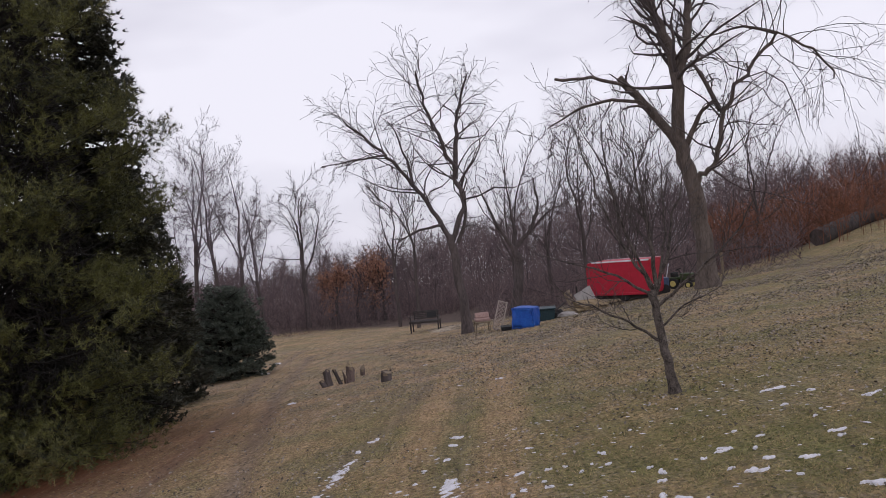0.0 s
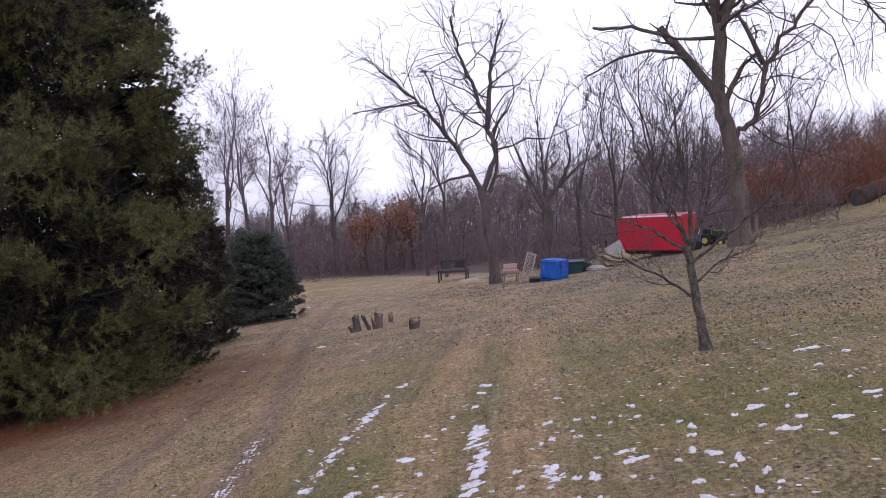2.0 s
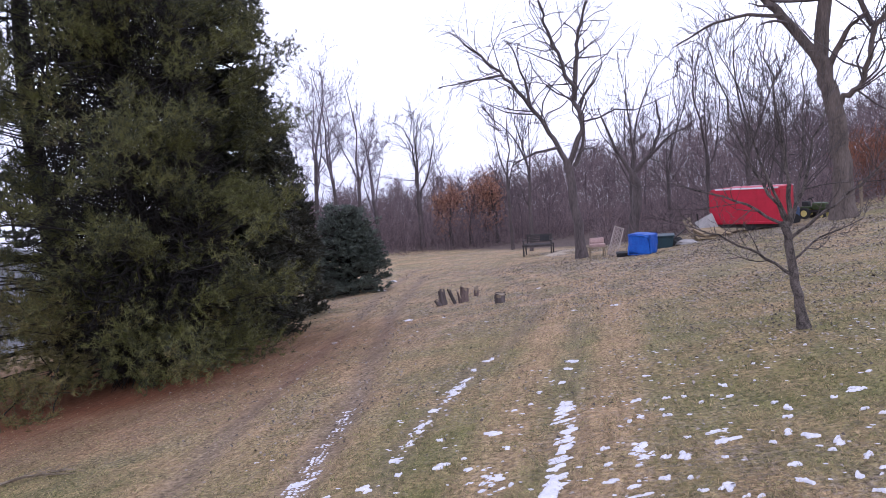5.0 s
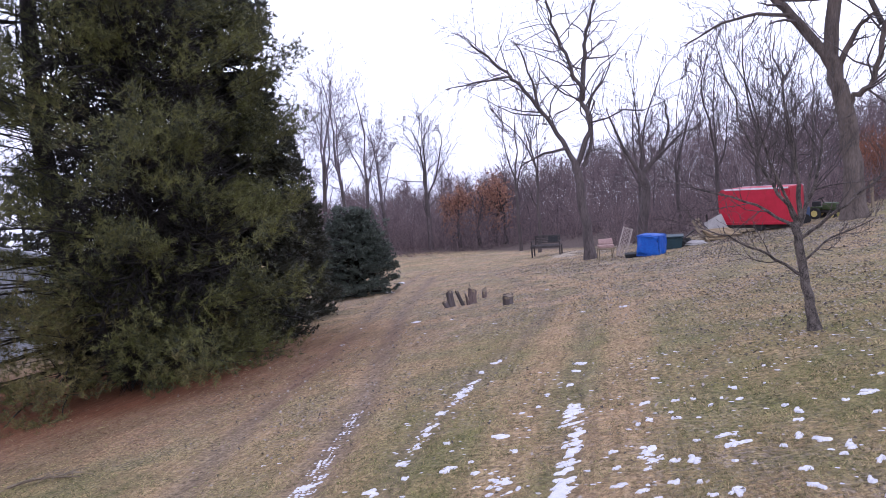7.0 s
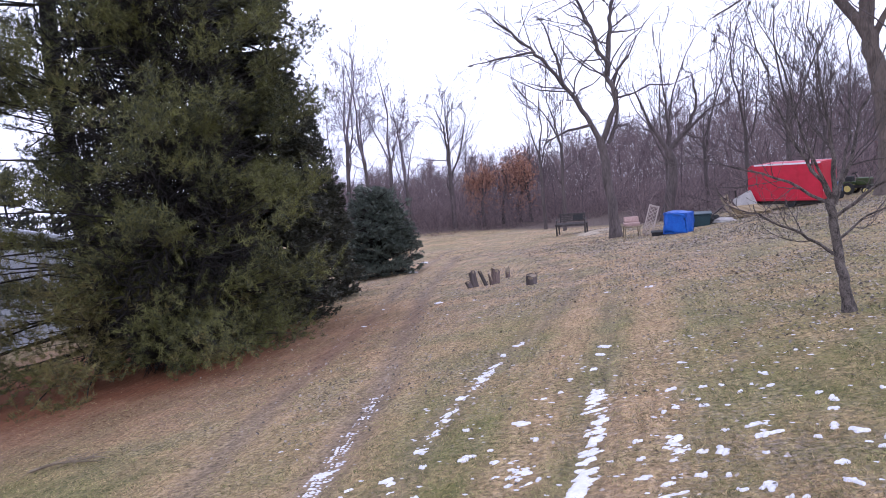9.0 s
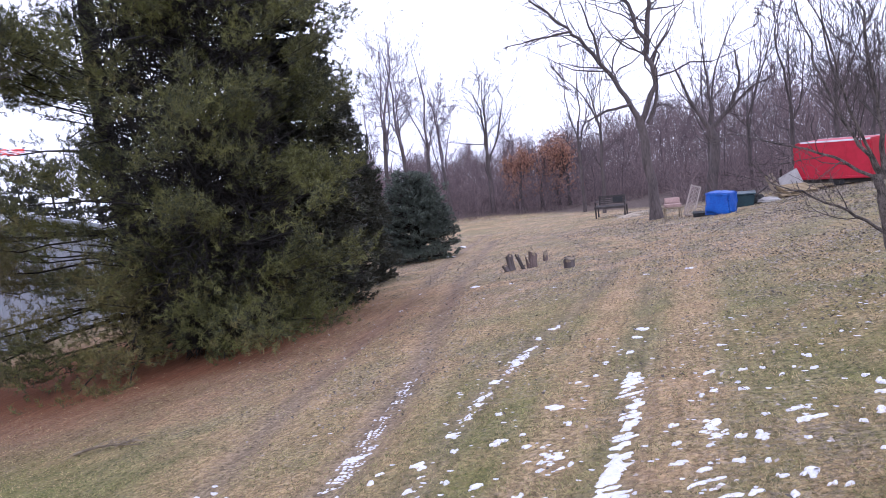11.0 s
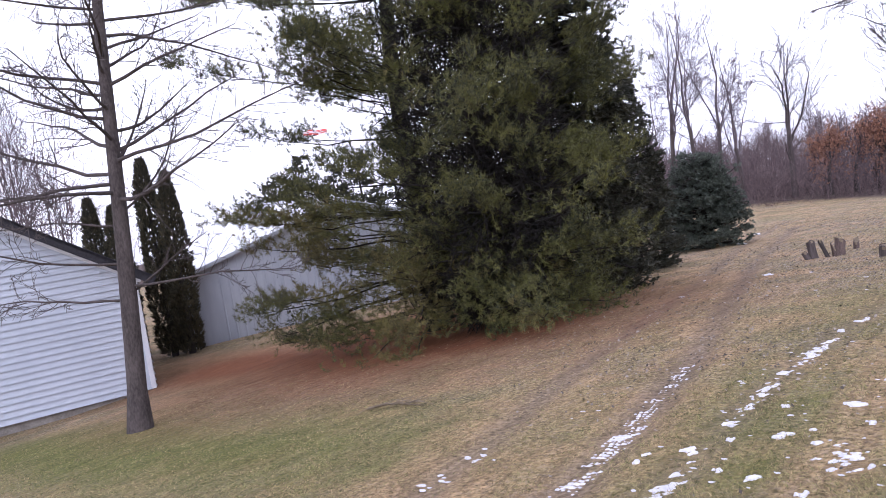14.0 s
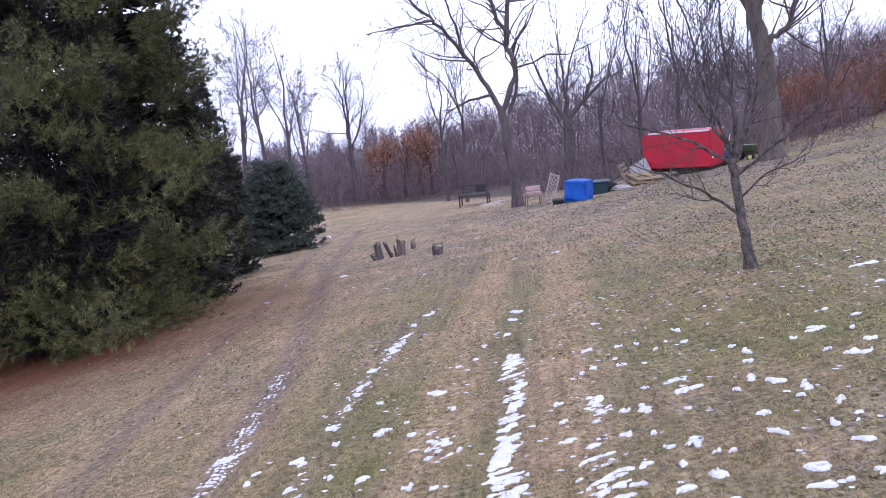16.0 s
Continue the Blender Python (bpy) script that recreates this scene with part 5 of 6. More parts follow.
def garden_tractor():
    t = thing("garden_tractor", faced(7.35, 25.6, 0.0, -24) @ Matrix.Scale(0.68, 4), "half-hidden green and yellow garden tractor", "tractor")
    part("hood", boxed((0.62, 0.42, 0.34), (0.16, 0, 0.56), bevel=0.08, seg=3), GREEN_PAINT, t)
    part("grille", boxed((0.03, 0.3, 0.2), (0.47, 0, 0.54), bevel=0.01), DARK_STEEL, t)
    part("fender", boxed((0.46, 0.6, 0.12), (-0.42, 0, 0.5), bevel=0.05, seg=2), GREEN_PAINT, t)
    part("seat", boxed((0.3, 0.34, 0.26), (-0.48, 0, 0.66), bevel=0.07, seg=3), BLACK_RUBBER, t, "worn black seat")
    part("frame", boxed((1.1, 0.34, 0.12), (-0.05, 0, 0.32), bevel=0.02), DARK_STEEL, t)
    for x_, r_ in ((-0.42, 0.27), (0.36, 0.19)):
        for s_ in (-1, 1):
            wheel = put("wheel", None, t)
            wheel.location = (x_, s_ * 0.33, r_ - 0.02)
            bm = bmesh.new()
            bmesh.ops.create_cone(bm, cap_ends=True, segments=20, radius1=r_, radius2=r_, depth=0.16, matrix=pose(0, 0, 0, 90))
            bmesh.ops.bevel(bm, geom=list(bm.edges), offset=0.025, segments=2, affect="EDGES")
            part("tyre", bm, BLACK_RUBBER, wheel)
            part("hub", rodded((0, -0.088, 0), (0, 0.088, 0), r_ * 0.55, sides=14), YELLOW_PAINT, wheel, "yellow wheel hub")
    part("steering_post", rodded((-0.12, 0, 0.65), (-0.24, 0, 0.92), 0.02), DARK_STEEL, t)
    bm = bmesh.new()
    bmesh.ops.create_cone(bm, cap_ends=True, segments=16, radius1=0.15, radius2=0.15, depth=0.025, matrix=pose(-0.25, 0, 0.93, 0, -24, 0))
    part("steering_wheel", bm, BLACK_RUBBER, t)


garden_tractor()

t = thing("hand_cart", faced(6.49, 24.97, 0.0, 10), "small faded blue cart with a raised handle", "cart")
part("cart_tub", boxed((0.3, 0.4, 0.3), (0, 0, 0.36), bevel=0.04, seg=2), BLUE_PAINT, t)
part("handle", rodded((0.1, 0.0, 0.45), (0.22, 0.05, 0.95), 0.015), TRIM, t, "pale handle")
part("wheel", rodded((0, -0.24, 0.14), (0, -0.18, 0.14), 0.16, sides=18), BLACK_RUBBER, t)
part("wheel", rodded((0, 0.18, 0.14), (0, 0.24, 0.14), 0.16, sides=18), BLACK_RUBBER, t)

t = thing("fence_post", on_ground(9.27, 27.33, -0.1, 0, -2), "thin weathered wooden post standing alone", "post")
part("post", boxed((0.09, 0.08, 1.05), (0, 0, 0.5), bevel=0.012), OLD_WOOD, t)
part("wire_staple", boxed((0.03, 0.02, 0.03), (0, -0.045, 0.85)), DARK_STEEL, t)


def fallen_log():
    t = thing("fallen_log", pose(0, 0, 0), "long fallen log lying on the crest of the slope", "log")
    a, b = np.array([14.0, 30.2, 0.0]), np.array([19.4, 33.4, 0.0])
    s = np.linspace(0, 1, 12)[:, None]
    p = a + (b - a) * s
    p[:, 2] = terrain(p[:, 0], p[:, 1]) + 0.31
    p += np.random.default_rng(3).normal(0, 0.02, p.shape)
    rad = np.linspace(0.36, 0.3, 12)
    put("log_stem", mesh_of("log_stem", *sweep([(p, rad)], 14), BARK_DARK, True), t)
    d = unit(p[1] - p[0])
    bm = rodded(Vector(p[0] - d * 0.012), Vector(p[0] + d * 0.03), 0.355, sides=14)
    part("sawn_end", bm, BARK, t, "weathered sawn end")
    q = np.stack([p[5] + [0, 0, 0.2], p[5] + [0.3, -0.2, 0.6], p[5] + [0.4, -0.2, 0.9]])
    put("branch_stub", mesh_of("branch_stub", *sweep([(q, np.array([0.08, 0.06, 0.03]))], 7), BARK, True), t)


fallen_log()


# ---- stumps ----
def stump(x, y, h, r, lean, turn, label, seed, cut=0.25, bark=STUMP_BARK):
    r_ = random.Random(seed)
    t = thing("stump", on_ground(x, y, -0.04, turn, lean), label, "stump", "stumps on the lawn")
    bm = bmesh.new()
    n, rows = 14, 6
    rings = []
    for k in range(rows):
        z = h * k / (rows - 1)
        ring = []
        for i in range(n):
            a = 2 * math.pi * i / n
            q = r * (1 + 0.3 * math.exp(-k * 1.6) + 0.13 * math.sin(3 * a + seed) + r_.uniform(-0.06, 0.06))
            zz = z + (cut * r * math.cos(a + seed) + r_.uniform(-0.02, 0.03) if k == rows - 1 else 0)
            ring.append(bm.verts.new((q * math.cos(a), q * math.sin(a), zz)))
        rings.append(ring)
    for a, b in zip(rings, rings[1:]):
        for i in range(n):
            bm.faces.new((a[i], a[(i + 1) % n], b[(i + 1) % n], b[i]))
    bm.faces.new(rings[0][::-1])
    part("bark", bm, bark, t, smooth=True)
    bm = bmesh.new()
    v = [bm.verts.new(p) for p in [Vector((r * 0.97 * math.cos(2 * math.pi * i / n), r * 0.97 * math.sin(2 * math.pi * i / n), h + cut * r * math.cos(2 * math.pi * i / n + seed) + 0.004)) for i in range(n)]]
    bm.faces.new(v)
    ex = bmesh.ops.extrude_face_region(bm, geom=list(bm.faces))
    for g in ex["geom"]:
        if isinstance(g, bmesh.types.BMVert):
            g.co.z -= 0.05
    bmesh.ops.recalc_face_normals(bm, faces=list(bm.faces))
    part("cut_top", bm, OLD_WOOD, t)


stump(-2.93, 15.2, 0.34, 0.075, -7, 0, "split grey stump leaning outwards", 1, 0.5, BARK)
stump(-2.99, 15.12, 0.16, 0.05, -26, 15, "short slanting grey stump stem", 8, 1.0, BARK)
stump(-2.66, 15.1, 0.35, 0.034, -21, 10, "slanting dark stump stem", 2, 0.9, BARK_DARK)
stump(-2.5, 15.17, 0.33, 0.085, 4, 30, "jagged reddish-brown stump on the lawn", 3, 0.5)
stump(-2.56, 15.12, 0.22, 0.04, -9, 60, "short splintered stump stem", 4, 1.4)
stump(-2.37, 16.12, 0.2, 0.05, 4, 60, "low broken stump stem", 6, 0.9)
stump(-1.61, 14.01, 0.2, 0.1, 0, 20, "single low stump with a flat sawn top", 5, 0.1, BARK)


def dead_branch():
    t = thing("dead_branch", pose(0, 0, 0), "dead twiggy branch lying in the grass", "branch")
    s = np.linspace(0, 1, 7)
    g = np.random.default_rng(9)
    lines = []
    x, y = -5.35 + 0.7 * s, 5.75 + 0.12 * np.sin(s * 2.2)
    lines.append((np.stack([x, y, terrain(x, y) + 0.02 + 0.02 * np.sin(s * 5)], -1), np.linspace(0.014, 0.004, 7)))
    put("stem", mesh_of("stem", *sweep(lines, 6), OLD_WOOD, True), t)
    lines = []
    for _ in range(26):
        k = g.uniform(0.1, 0.9)
        p = np.array([np.interp(k, s, x), np.interp(k, s, y), 0.0])
        d = g.normal(0, 0.14, 2)
        q = p + [d[0] + 0.12, d[1], 0]
        p[2], q[2] = terrain(p[0], p[1]) + 0.03, terrain(q[0], q[1]) + g.uniform(0.02, 0.1)
        lines.append((np.stack([p, (p + q) / 2 + [0, 0, 0.02], q]), np.array([0.005, 0.004, 0.002])))
    tagged(put("twig_growth", mesh_of("twig_growth", *sweep(lines, 3), OLD_WOOD), t), kind="stuff")


dead_branch()


# ---- the hovering toy aircraft ----
def ring_of(r, tube, z=0.0, n=28, k=8):
    a = np.linspace(0, 2 * np.pi, n + 1)
    p = np.stack([r * np.cos(a), r * np.sin(a), np.full(n + 1, z)], -1)
    return sweep([(p, np.full(n + 1, tube))], k)


def quadcopter():
    t = thing("quadcopter", pose(-3.72, 4.07, 1.88, 10, 6, 20), "tiny red quadcopter with white ring guards, hovering", "drone")
    for i, (sx, sy) in enumerate(((1, 1), (-1, 1), (-1, -1), (1, -1))):
        c = (sx * 0.036, sy * 0.036)
        g = put("guard", None, t)
        g.location = (c[0], c[1], 0)
        put("guard_ring", mesh_of("guard_ring", *ring_of(0.033, 0.0028, 0.006), DRONE_WHITE if sy < 0 else DRONE_RED, True), g, "white plastic guard ring" if sy < 0 else "red plastic guard ring")
        put("lower_ring", mesh_of("lower_ring", *ring_of(0.031, 0.002, -0.006), DRONE_RED, True), g)
        part("motor", rodded((0, 0, -0.008), (0, 0, 0.006), 0.005, sides=12), DRONE_DARK, g)
        for k in range(3):
            bm = boxed((0.027, 0.007, 0.0012), (0.0145, 0, 0.008), (14, 0, 0))
            bmesh.ops.rotate(bm, verts=list(bm.verts), matrix=Matrix.Rotation(2.094 * k + i, 3, "Z"))
            part("propeller_blade", bm, DRONE_RED, g)
        part("arm", rodded((-c[0] * 0.8, -c[1] * 0.8, -0.006), (0, 0, -0.006), 0.003), DRONE_RED, g)
    part("circuit_board", boxed((0.03, 0.03, 0.008), (0, 0, 0), (0, 0, 45), 0.001), DRONE_DARK, t)
    part("battery", boxed((0.014, 0.06, 0.013), (0, 0, -0.017), bevel=0.003), DRONE_DARK, t)
    part("canopy", boxed((0.02, 0.024, 0.018), (0, -0.004, 0.013), bevel=0.006, seg=2), DRONE_WHITE, t, "white camera canopy", smooth=True)
    part("lens", rodded((0, -0.022, 0.014), (0, -0.014, 0.014), 0.005, sides=12), DRONE_DARK, t)
    part("aerial", rodded((0, 0.012, 0.015), (-0.006, 0.02, 0.075), 0.0015), TRIM, t)


quadcopter()


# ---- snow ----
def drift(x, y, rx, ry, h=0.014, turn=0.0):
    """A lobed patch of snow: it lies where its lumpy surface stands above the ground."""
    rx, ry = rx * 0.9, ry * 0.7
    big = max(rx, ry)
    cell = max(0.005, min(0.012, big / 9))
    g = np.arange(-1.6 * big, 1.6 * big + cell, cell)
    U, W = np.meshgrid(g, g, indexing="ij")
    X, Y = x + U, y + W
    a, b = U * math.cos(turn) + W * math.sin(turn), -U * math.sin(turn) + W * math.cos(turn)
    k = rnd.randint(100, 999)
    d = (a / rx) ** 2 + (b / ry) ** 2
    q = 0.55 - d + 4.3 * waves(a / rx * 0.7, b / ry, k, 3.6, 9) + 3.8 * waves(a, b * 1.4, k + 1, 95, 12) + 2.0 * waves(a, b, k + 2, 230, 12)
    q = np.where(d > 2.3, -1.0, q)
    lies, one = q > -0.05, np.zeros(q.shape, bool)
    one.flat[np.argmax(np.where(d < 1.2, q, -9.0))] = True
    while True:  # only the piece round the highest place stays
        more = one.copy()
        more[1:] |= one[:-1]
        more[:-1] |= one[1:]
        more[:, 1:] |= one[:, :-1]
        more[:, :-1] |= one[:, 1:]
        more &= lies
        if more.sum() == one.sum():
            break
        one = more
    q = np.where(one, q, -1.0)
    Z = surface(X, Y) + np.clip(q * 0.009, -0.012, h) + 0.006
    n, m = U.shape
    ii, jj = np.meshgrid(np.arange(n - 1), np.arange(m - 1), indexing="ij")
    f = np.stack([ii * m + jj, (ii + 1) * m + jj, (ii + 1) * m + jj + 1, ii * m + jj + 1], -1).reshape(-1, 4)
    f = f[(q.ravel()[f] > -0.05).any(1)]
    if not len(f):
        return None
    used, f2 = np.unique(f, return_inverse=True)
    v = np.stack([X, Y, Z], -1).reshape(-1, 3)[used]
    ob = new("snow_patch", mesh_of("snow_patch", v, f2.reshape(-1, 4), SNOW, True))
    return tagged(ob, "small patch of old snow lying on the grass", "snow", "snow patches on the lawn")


rnd = random.Random(14)
def rut_snow(line, y0, y1, half, cover, label, seed, slant=0.6, fine=1.0, tread=0.0, fade=0.0, cell=0.011, deep=0.006, rungs=0.0):
    """Ragged snow left along a rut: it lies where its broken surface stands above the ground."""
    u = np.arange(-half * 1.6, half * 1.6, cell)
    s = np.arange(y0, y1, cell)
    S, U = np.meshgrid(s, u, indexing="ij")
    X = np.interp(S, line[1], line[0]) + U
    A, B = U * math.cos(slant) + S * math.sin(slant), -U * math.sin(slant) + S * math.cos(slant)
    q = 3.0 * waves(A * 0.45, B * 1.6, seed, 26 * fine, 16) + 2.2 * waves(A, B * 1.5, seed + 1, 75 * fine, 16) + 1.2 * waves(A, B, seed + 3, 170 * fine, 16) + 1.4 * waves(S, U * 0, seed + 2, 5.0, 9)
    q = q + cover - (np.abs(U) / half) ** 2 * 1.5 - fade * (S - y0) / (y1 - y0)
    if rungs:
        q = q + rungs * np.sin(6.283 * (S / 0.14 - 0.5 * U / 0.1 + 0.45 * np.sin(S * 7.0) + 0.3 * np.sin(S * 17.0))) + 0.7 * np.sin(U / half * 2.2 - S * 4.0)
    if tread:
        q = q + tread * (np.sin(6.283 * (S + 0.55 * np.abs(U)) / 0.052) * np.sin(6.283 * U / 0.085 + 1))
    Z = surface(X, S) + np.clip(q * 0.009, -0.008, deep) + 0.004
    n, m = S.shape
    ii, jj = np.meshgrid(np.arange(n - 1), np.arange(m - 1), indexing="ij")
    f = np.stack([ii * m + jj, (ii + 1) * m + jj, (ii + 1) * m + jj + 1, ii * m + jj + 1], -1).reshape(-1, 4)
    f = f[(q.ravel()[f] > -0.05).any(1)]
    used, f2 = np.unique(f, return_inverse=True)
    v = np.stack([X, S, Z], -1).reshape(-1, 3)[used]
    tagged(new("snow_strip", mesh_of("snow_strip", v, f2.reshape(-1, 4), SNOW, True)), label, "snow", kind="stuff")


rut_snow(RUT_D, 2.3, 5.75, 0.075, 0.35, "broken zigzag strip of old snow in a wheel rut", 51, 0.35, rungs=0.9, deep=0.006)
rut_snow(RUT_E, 2.0, 3.85, 0.1, 0.25, "ragged row of snow scraps in the grass", 61, 0.4, rungs=0.7, deep=0.006)
rut_snow(RUT_E, 3.85, 4.5, 0.08, -0.6, "thinning snow scraps in the grass", 63, 0.4)
rut_snow(RUT_C, 2.6, 7.4, 0.08, -0.55, "dashes of old snow along a faint rut", 71, 0.9)
rut_snow(RUT_B, 2.2, 6.9, 0.105, -0.55, "snow pressed into a tyre tread print", 81, 0.3, 1.3, 1.5, 0.9, deep=0.006)
rut_snow(BAND_F, 2.4, 4.9, 0.26, -1.45, "thin scraps of snow between the ruts", 91, 0.8, 1.1)
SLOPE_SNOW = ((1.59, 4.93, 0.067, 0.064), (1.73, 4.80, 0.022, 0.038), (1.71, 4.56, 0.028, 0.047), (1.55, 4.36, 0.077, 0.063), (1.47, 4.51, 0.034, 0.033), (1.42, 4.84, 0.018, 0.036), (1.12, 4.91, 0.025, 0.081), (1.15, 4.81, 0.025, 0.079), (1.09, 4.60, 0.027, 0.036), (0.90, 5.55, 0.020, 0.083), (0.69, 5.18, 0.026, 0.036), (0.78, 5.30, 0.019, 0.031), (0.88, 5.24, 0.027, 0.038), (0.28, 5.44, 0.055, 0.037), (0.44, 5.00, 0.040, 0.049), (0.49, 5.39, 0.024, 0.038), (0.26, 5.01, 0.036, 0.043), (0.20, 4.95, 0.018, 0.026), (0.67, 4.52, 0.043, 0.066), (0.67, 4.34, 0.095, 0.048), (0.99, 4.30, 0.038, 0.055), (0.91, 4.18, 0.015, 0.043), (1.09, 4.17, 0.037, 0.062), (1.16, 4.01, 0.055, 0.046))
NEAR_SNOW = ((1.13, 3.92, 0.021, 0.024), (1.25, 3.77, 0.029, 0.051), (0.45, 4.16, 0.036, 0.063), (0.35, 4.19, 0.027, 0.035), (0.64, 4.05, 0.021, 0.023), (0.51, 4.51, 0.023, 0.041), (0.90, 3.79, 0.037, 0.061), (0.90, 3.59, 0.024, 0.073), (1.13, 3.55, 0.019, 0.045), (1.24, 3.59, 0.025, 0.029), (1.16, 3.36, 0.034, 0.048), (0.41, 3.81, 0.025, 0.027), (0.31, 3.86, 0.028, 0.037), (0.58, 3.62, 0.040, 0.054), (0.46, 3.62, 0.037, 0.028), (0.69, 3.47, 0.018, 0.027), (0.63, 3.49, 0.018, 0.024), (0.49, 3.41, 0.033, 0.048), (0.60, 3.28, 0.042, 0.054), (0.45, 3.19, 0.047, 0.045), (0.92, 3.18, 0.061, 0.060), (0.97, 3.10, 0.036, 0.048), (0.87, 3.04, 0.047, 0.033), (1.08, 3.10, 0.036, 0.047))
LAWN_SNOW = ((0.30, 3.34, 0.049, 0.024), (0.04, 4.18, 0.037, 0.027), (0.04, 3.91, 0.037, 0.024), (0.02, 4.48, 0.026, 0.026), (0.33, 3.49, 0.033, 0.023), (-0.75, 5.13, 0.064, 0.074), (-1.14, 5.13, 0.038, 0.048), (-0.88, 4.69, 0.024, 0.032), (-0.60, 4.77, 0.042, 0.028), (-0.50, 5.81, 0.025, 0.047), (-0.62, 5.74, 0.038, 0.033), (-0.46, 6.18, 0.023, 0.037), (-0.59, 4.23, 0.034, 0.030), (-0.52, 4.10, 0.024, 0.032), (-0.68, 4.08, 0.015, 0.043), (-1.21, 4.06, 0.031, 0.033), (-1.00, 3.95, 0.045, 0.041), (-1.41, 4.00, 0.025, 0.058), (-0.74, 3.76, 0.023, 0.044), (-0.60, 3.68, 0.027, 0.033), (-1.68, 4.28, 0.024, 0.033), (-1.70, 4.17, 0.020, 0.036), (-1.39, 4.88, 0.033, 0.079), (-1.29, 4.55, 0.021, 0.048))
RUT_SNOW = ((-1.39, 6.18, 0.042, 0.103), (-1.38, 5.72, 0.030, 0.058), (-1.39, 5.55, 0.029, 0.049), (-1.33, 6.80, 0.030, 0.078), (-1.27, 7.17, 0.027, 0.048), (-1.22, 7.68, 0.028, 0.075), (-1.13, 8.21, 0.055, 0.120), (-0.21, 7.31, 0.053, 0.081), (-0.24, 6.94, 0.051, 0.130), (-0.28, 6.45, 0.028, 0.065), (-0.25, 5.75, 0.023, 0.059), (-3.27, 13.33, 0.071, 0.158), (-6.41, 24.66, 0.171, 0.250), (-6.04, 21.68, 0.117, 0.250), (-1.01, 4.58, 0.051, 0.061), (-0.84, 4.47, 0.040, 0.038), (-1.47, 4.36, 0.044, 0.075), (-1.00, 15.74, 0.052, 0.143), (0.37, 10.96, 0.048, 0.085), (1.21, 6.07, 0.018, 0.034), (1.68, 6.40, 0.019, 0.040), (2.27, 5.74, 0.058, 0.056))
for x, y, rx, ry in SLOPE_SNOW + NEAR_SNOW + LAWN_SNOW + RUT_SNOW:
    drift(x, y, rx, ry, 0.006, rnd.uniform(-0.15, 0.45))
for k in range(26):  # small crumbs of snow over the near slope, past the larger patches
    drift(rnd.uniform(0.2, 3.2), 2.4 + 3.6 * rnd.random() ** 1.2, rnd.uniform(0.012, 0.03), rnd.uniform(0.012, 0.024), 0.005, rnd.uniform(-0.3, 0.8))
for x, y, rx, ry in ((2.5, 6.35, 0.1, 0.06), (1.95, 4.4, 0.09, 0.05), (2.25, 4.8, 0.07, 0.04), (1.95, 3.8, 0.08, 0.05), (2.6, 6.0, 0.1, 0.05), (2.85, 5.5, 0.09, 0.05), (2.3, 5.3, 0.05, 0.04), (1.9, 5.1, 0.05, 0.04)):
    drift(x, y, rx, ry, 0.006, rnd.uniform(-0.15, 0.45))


def flecks(rng, n):
    """Countless scraps of snow in ruts and grass, joined."""
    bm = bmesh.new()
    for k in range(n):
        u = rng.random()
        if u < 0.02:
            x, y, s = rng.uniform(-3.0, -1.5), rng.uniform(2.6, 6), 0.014
        elif u < 0.1:
            y = rng.uniform(2.6, 4.6)
            x = float(np.interp(y, RUT_A[1], RUT_A[0])) + rng.normal(0, 0.06)
            s = 0.02
        elif u < 0.95:
            x, y = rng.uniform(-1.6, 3.2), rng.uniform(2.3, 7.2)
            s = 0.012
        else:
            x, y = rng.uniform(-5, 3), rng.uniform(6, 19)
            s = 0.03
        q = rng.uniform(0.5, 1.3) * s
        a = rng.uniform(0, 6.28)
        vs = []
        z = float(surface(x, y))
        for i in range(6):
            b = a + i * math.pi / 3
            w = q * rng.uniform(0.6, 1.3)
            vs.append(bm.verts.new((x + 1.5 * w * math.cos(b), y + w * math.sin(b), z + 0.004)))
        c = bm.verts.new((x, y, z + 0.007))
        for i in range(6):
            bm.faces.new((vs[i], vs[(i + 1) % 6], c))
    ob = part("snow_flecks", bm, SNOW, None, smooth=True)
    tagged(ob, "scraps of old snow scattered through the grass and ruts", "snow", kind="stuff")


flecks(np.random.default_rng(6), 420)


# ---- grass and fallen leaves ----
def scatter(rng, n, az0, az1, r0, r1):
    a, r = np.radians(rng.uniform(az0, az1, n)), np.exp(rng.uniform(math.log(r0), math.log(r1), n))
    return r * np.sin(a), r * np.cos(a), r


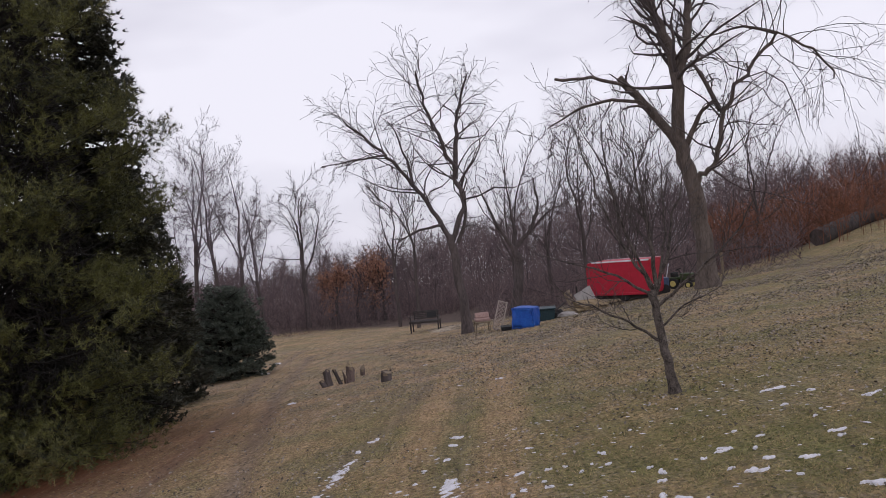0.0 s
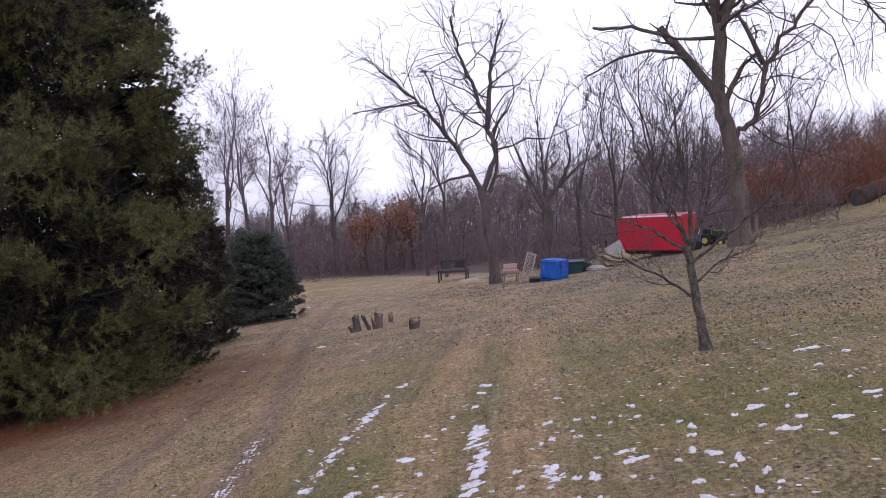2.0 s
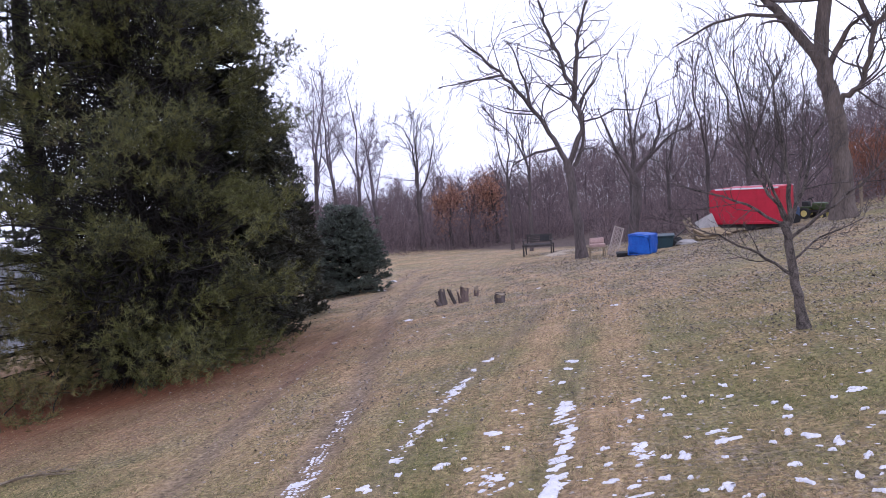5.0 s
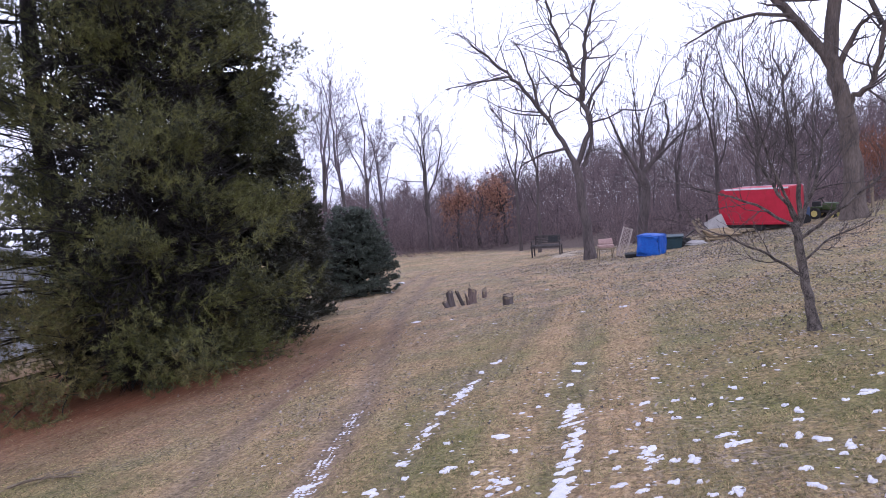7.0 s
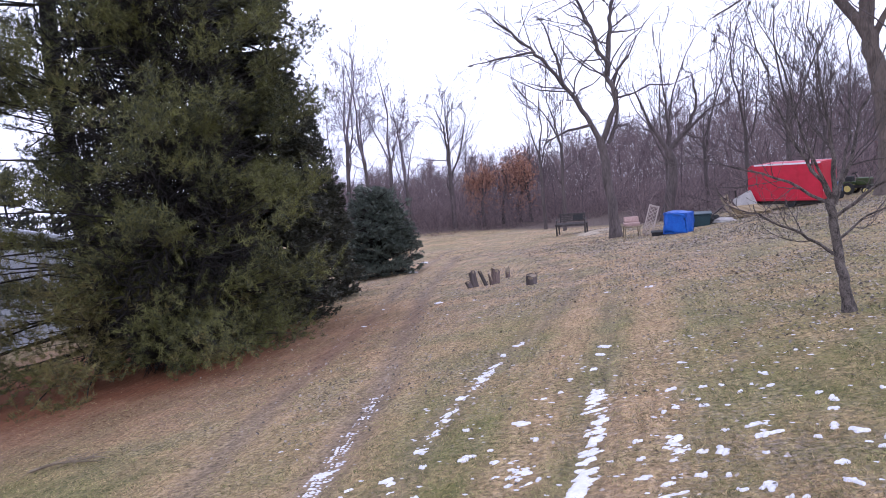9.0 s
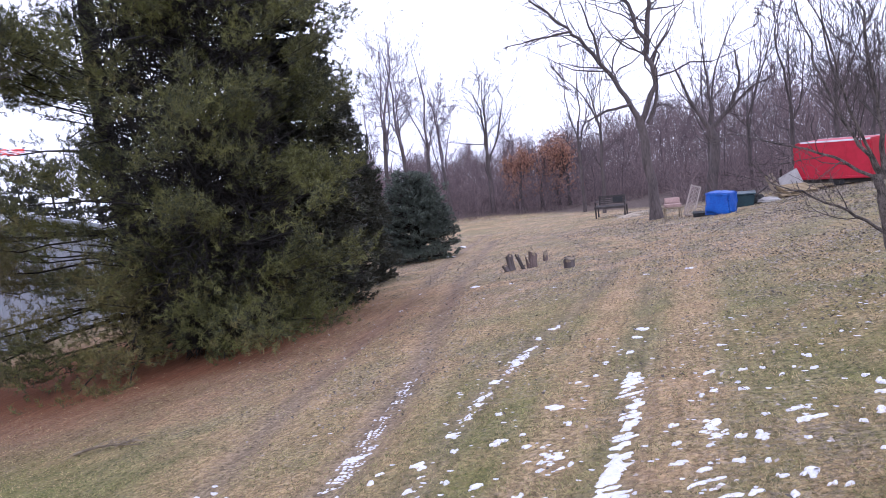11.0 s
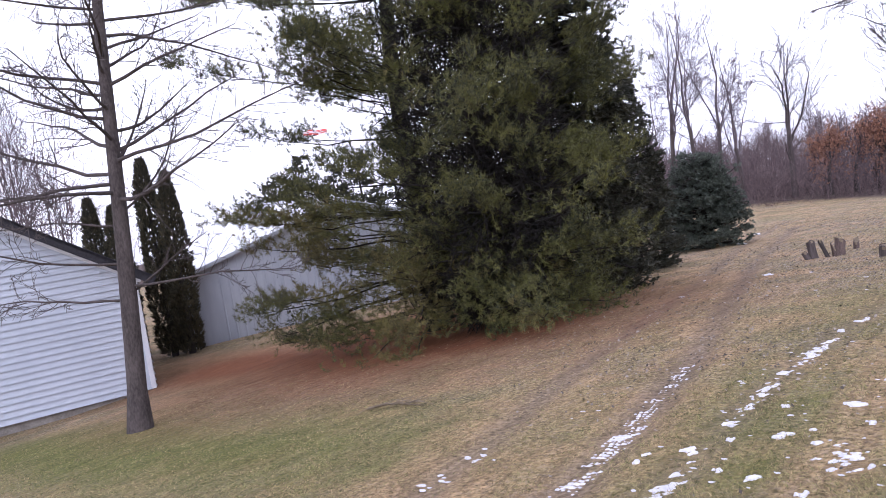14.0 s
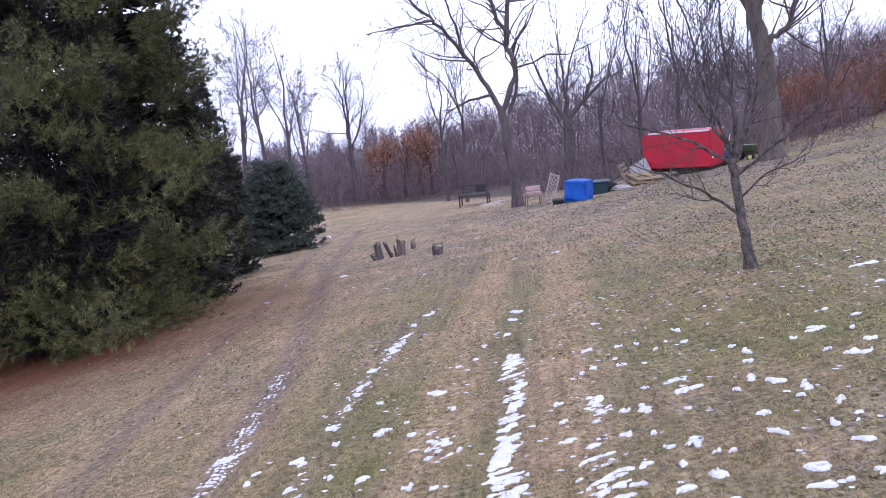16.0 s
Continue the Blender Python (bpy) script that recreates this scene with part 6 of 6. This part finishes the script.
def blades(rng, name, n, r0, r1, mat, label, green, length=0.026):
    x, y, r = scatter(rng, n, -78, 38, r0, r1)
    t, s, b, g = masks(x, y)
    w = 0.5 + 0.5 * waves(x, y, 15, 1.6)
    tuft = np.clip(0.65 + 1.1 * waves(x, y, 16, 11.0, 9), 0.35, 1)
    want = (0.2 + 0.95 * g + 0.55 * (w - 0.3)) if green else (1.0 - 0.75 * g) * (1 - 0.3 * s)
    keep = (rng.random(n) < want * tuft * (1 - 0.9 * t) * (1 - 0.93 * b))
    x, y, r, tuft = x[keep], y[keep], r[keep], tuft[keep]
    n = len(x)
    z = surface(x, y)
    a = rng.uniform(0, 6.28, n) + 1.5 * waves(x, y, 17, 5.0)
    flat = rng.uniform(0.6, 1.0, n)
    ln = length * rng.uniform(0.4, 1.25, n) * (0.7 + 0.5 * tuft)
    d = np.stack([np.cos(a) * flat, np.sin(a) * flat, 1.08 - 0.95 * flat], -1)
    d /= np.linalg.norm(d, axis=1, keepdims=True)
    side = np.stack([-np.sin(a), np.cos(a), rng.normal(0, 0.4, n)], -1)
    wd = (0.00125 * np.clip(r / 3.2, 0.8, 2.6) * rng.uniform(0.7, 1.4, n))[:, None]
    p = np.stack([x, y, z - 0.002], -1)
    v = np.stack([p - side * wd, p + side * wd, p + d * ln[:, None]], 1)
    tagged(new(name, mesh_of(name, v.reshape(-1, 3), np.arange(3 * n).reshape(-1, 3), mat)), label, "grass", kind="stuff")


rng = np.random.default_rng(77)
blades(rng, "dry_grass", 480000, 2.2, 6.2, GRASS_DRY, "short matted straw-coloured dormant grass", False)
blades(rng, "dry_grass", 280000, 6.2, 12.5, GRASS_DRY, "short straw-coloured grass farther over the lawn", False, 0.026)
blades(rng, "green_grass", 560000, 2.2, 6.2, GRASS_GREEN, "patches of short grass still green", True)
blades(rng, "green_grass", 240000, 6.2, 12.5, GRASS_GREEN, "patches of green grass farther over the lawn", True, 0.026)


def leaves(rng, n):
    a, r = np.radians(rng.uniform(-32, 42, n)), 2.5 + 28 * rng.uniform(0, 1, n) ** 0.75
    x, y = r * np.sin(a), r * np.cos(a)
    w = 0.5 + 0.5 * waves(x, y, 23, 0.9) + 0.4 * waves(x, y, 24, 3.5)
    want = np.clip((x + 5.0) / 6.5, 0.06 + 0.2 * (r > 14), 1) * np.clip(r / 9 - 0.55, 0.018, 1) * np.clip(1.2 * w - 0.1, 0.03, 1)
    keep = rng.random(n) < want
    x, y, r = x[keep], y[keep], r[keep]
    n = len(x)
    z = surface(x, y) + 0.012
    a = rng.uniform(0, 6.28, n)
    s = rng.uniform(0.01, 0.021, n) * np.clip(r / 14, 1, 1.3)
    t = rng.normal(0, 0.35, (n, 2))
    u = np.stack([np.cos(a), np.sin(a), t[:, 0]], -1) * s[:, None]
    w_ = np.stack([-np.sin(a), np.cos(a), t[:, 1]], -1) * (s * 0.62)[:, None]
    p = np.stack([x, y, z], -1)
    up = np.array([0, 0, 1.0]) * (s * rng.uniform(0.1, 0.5, n))[:, None]
    v = np.stack([p - u, p - 0.2 * u - w_ + up, p + u, p - 0.2 * u + w_ + up], 1).reshape(-1, 3)
    k = np.arange(n)[:, None] * 4
    f = np.concatenate([k + np.array([[0, 1, 2]]), k + np.array([[0, 2, 3]])])
    tagged(new("fallen_leaves", mesh_of("fallen_leaves", v, f, LITTER)), "curled brown leaves littered over the lawn", "leaves", kind="stuff")


leaves(np.random.default_rng(41), 280000)
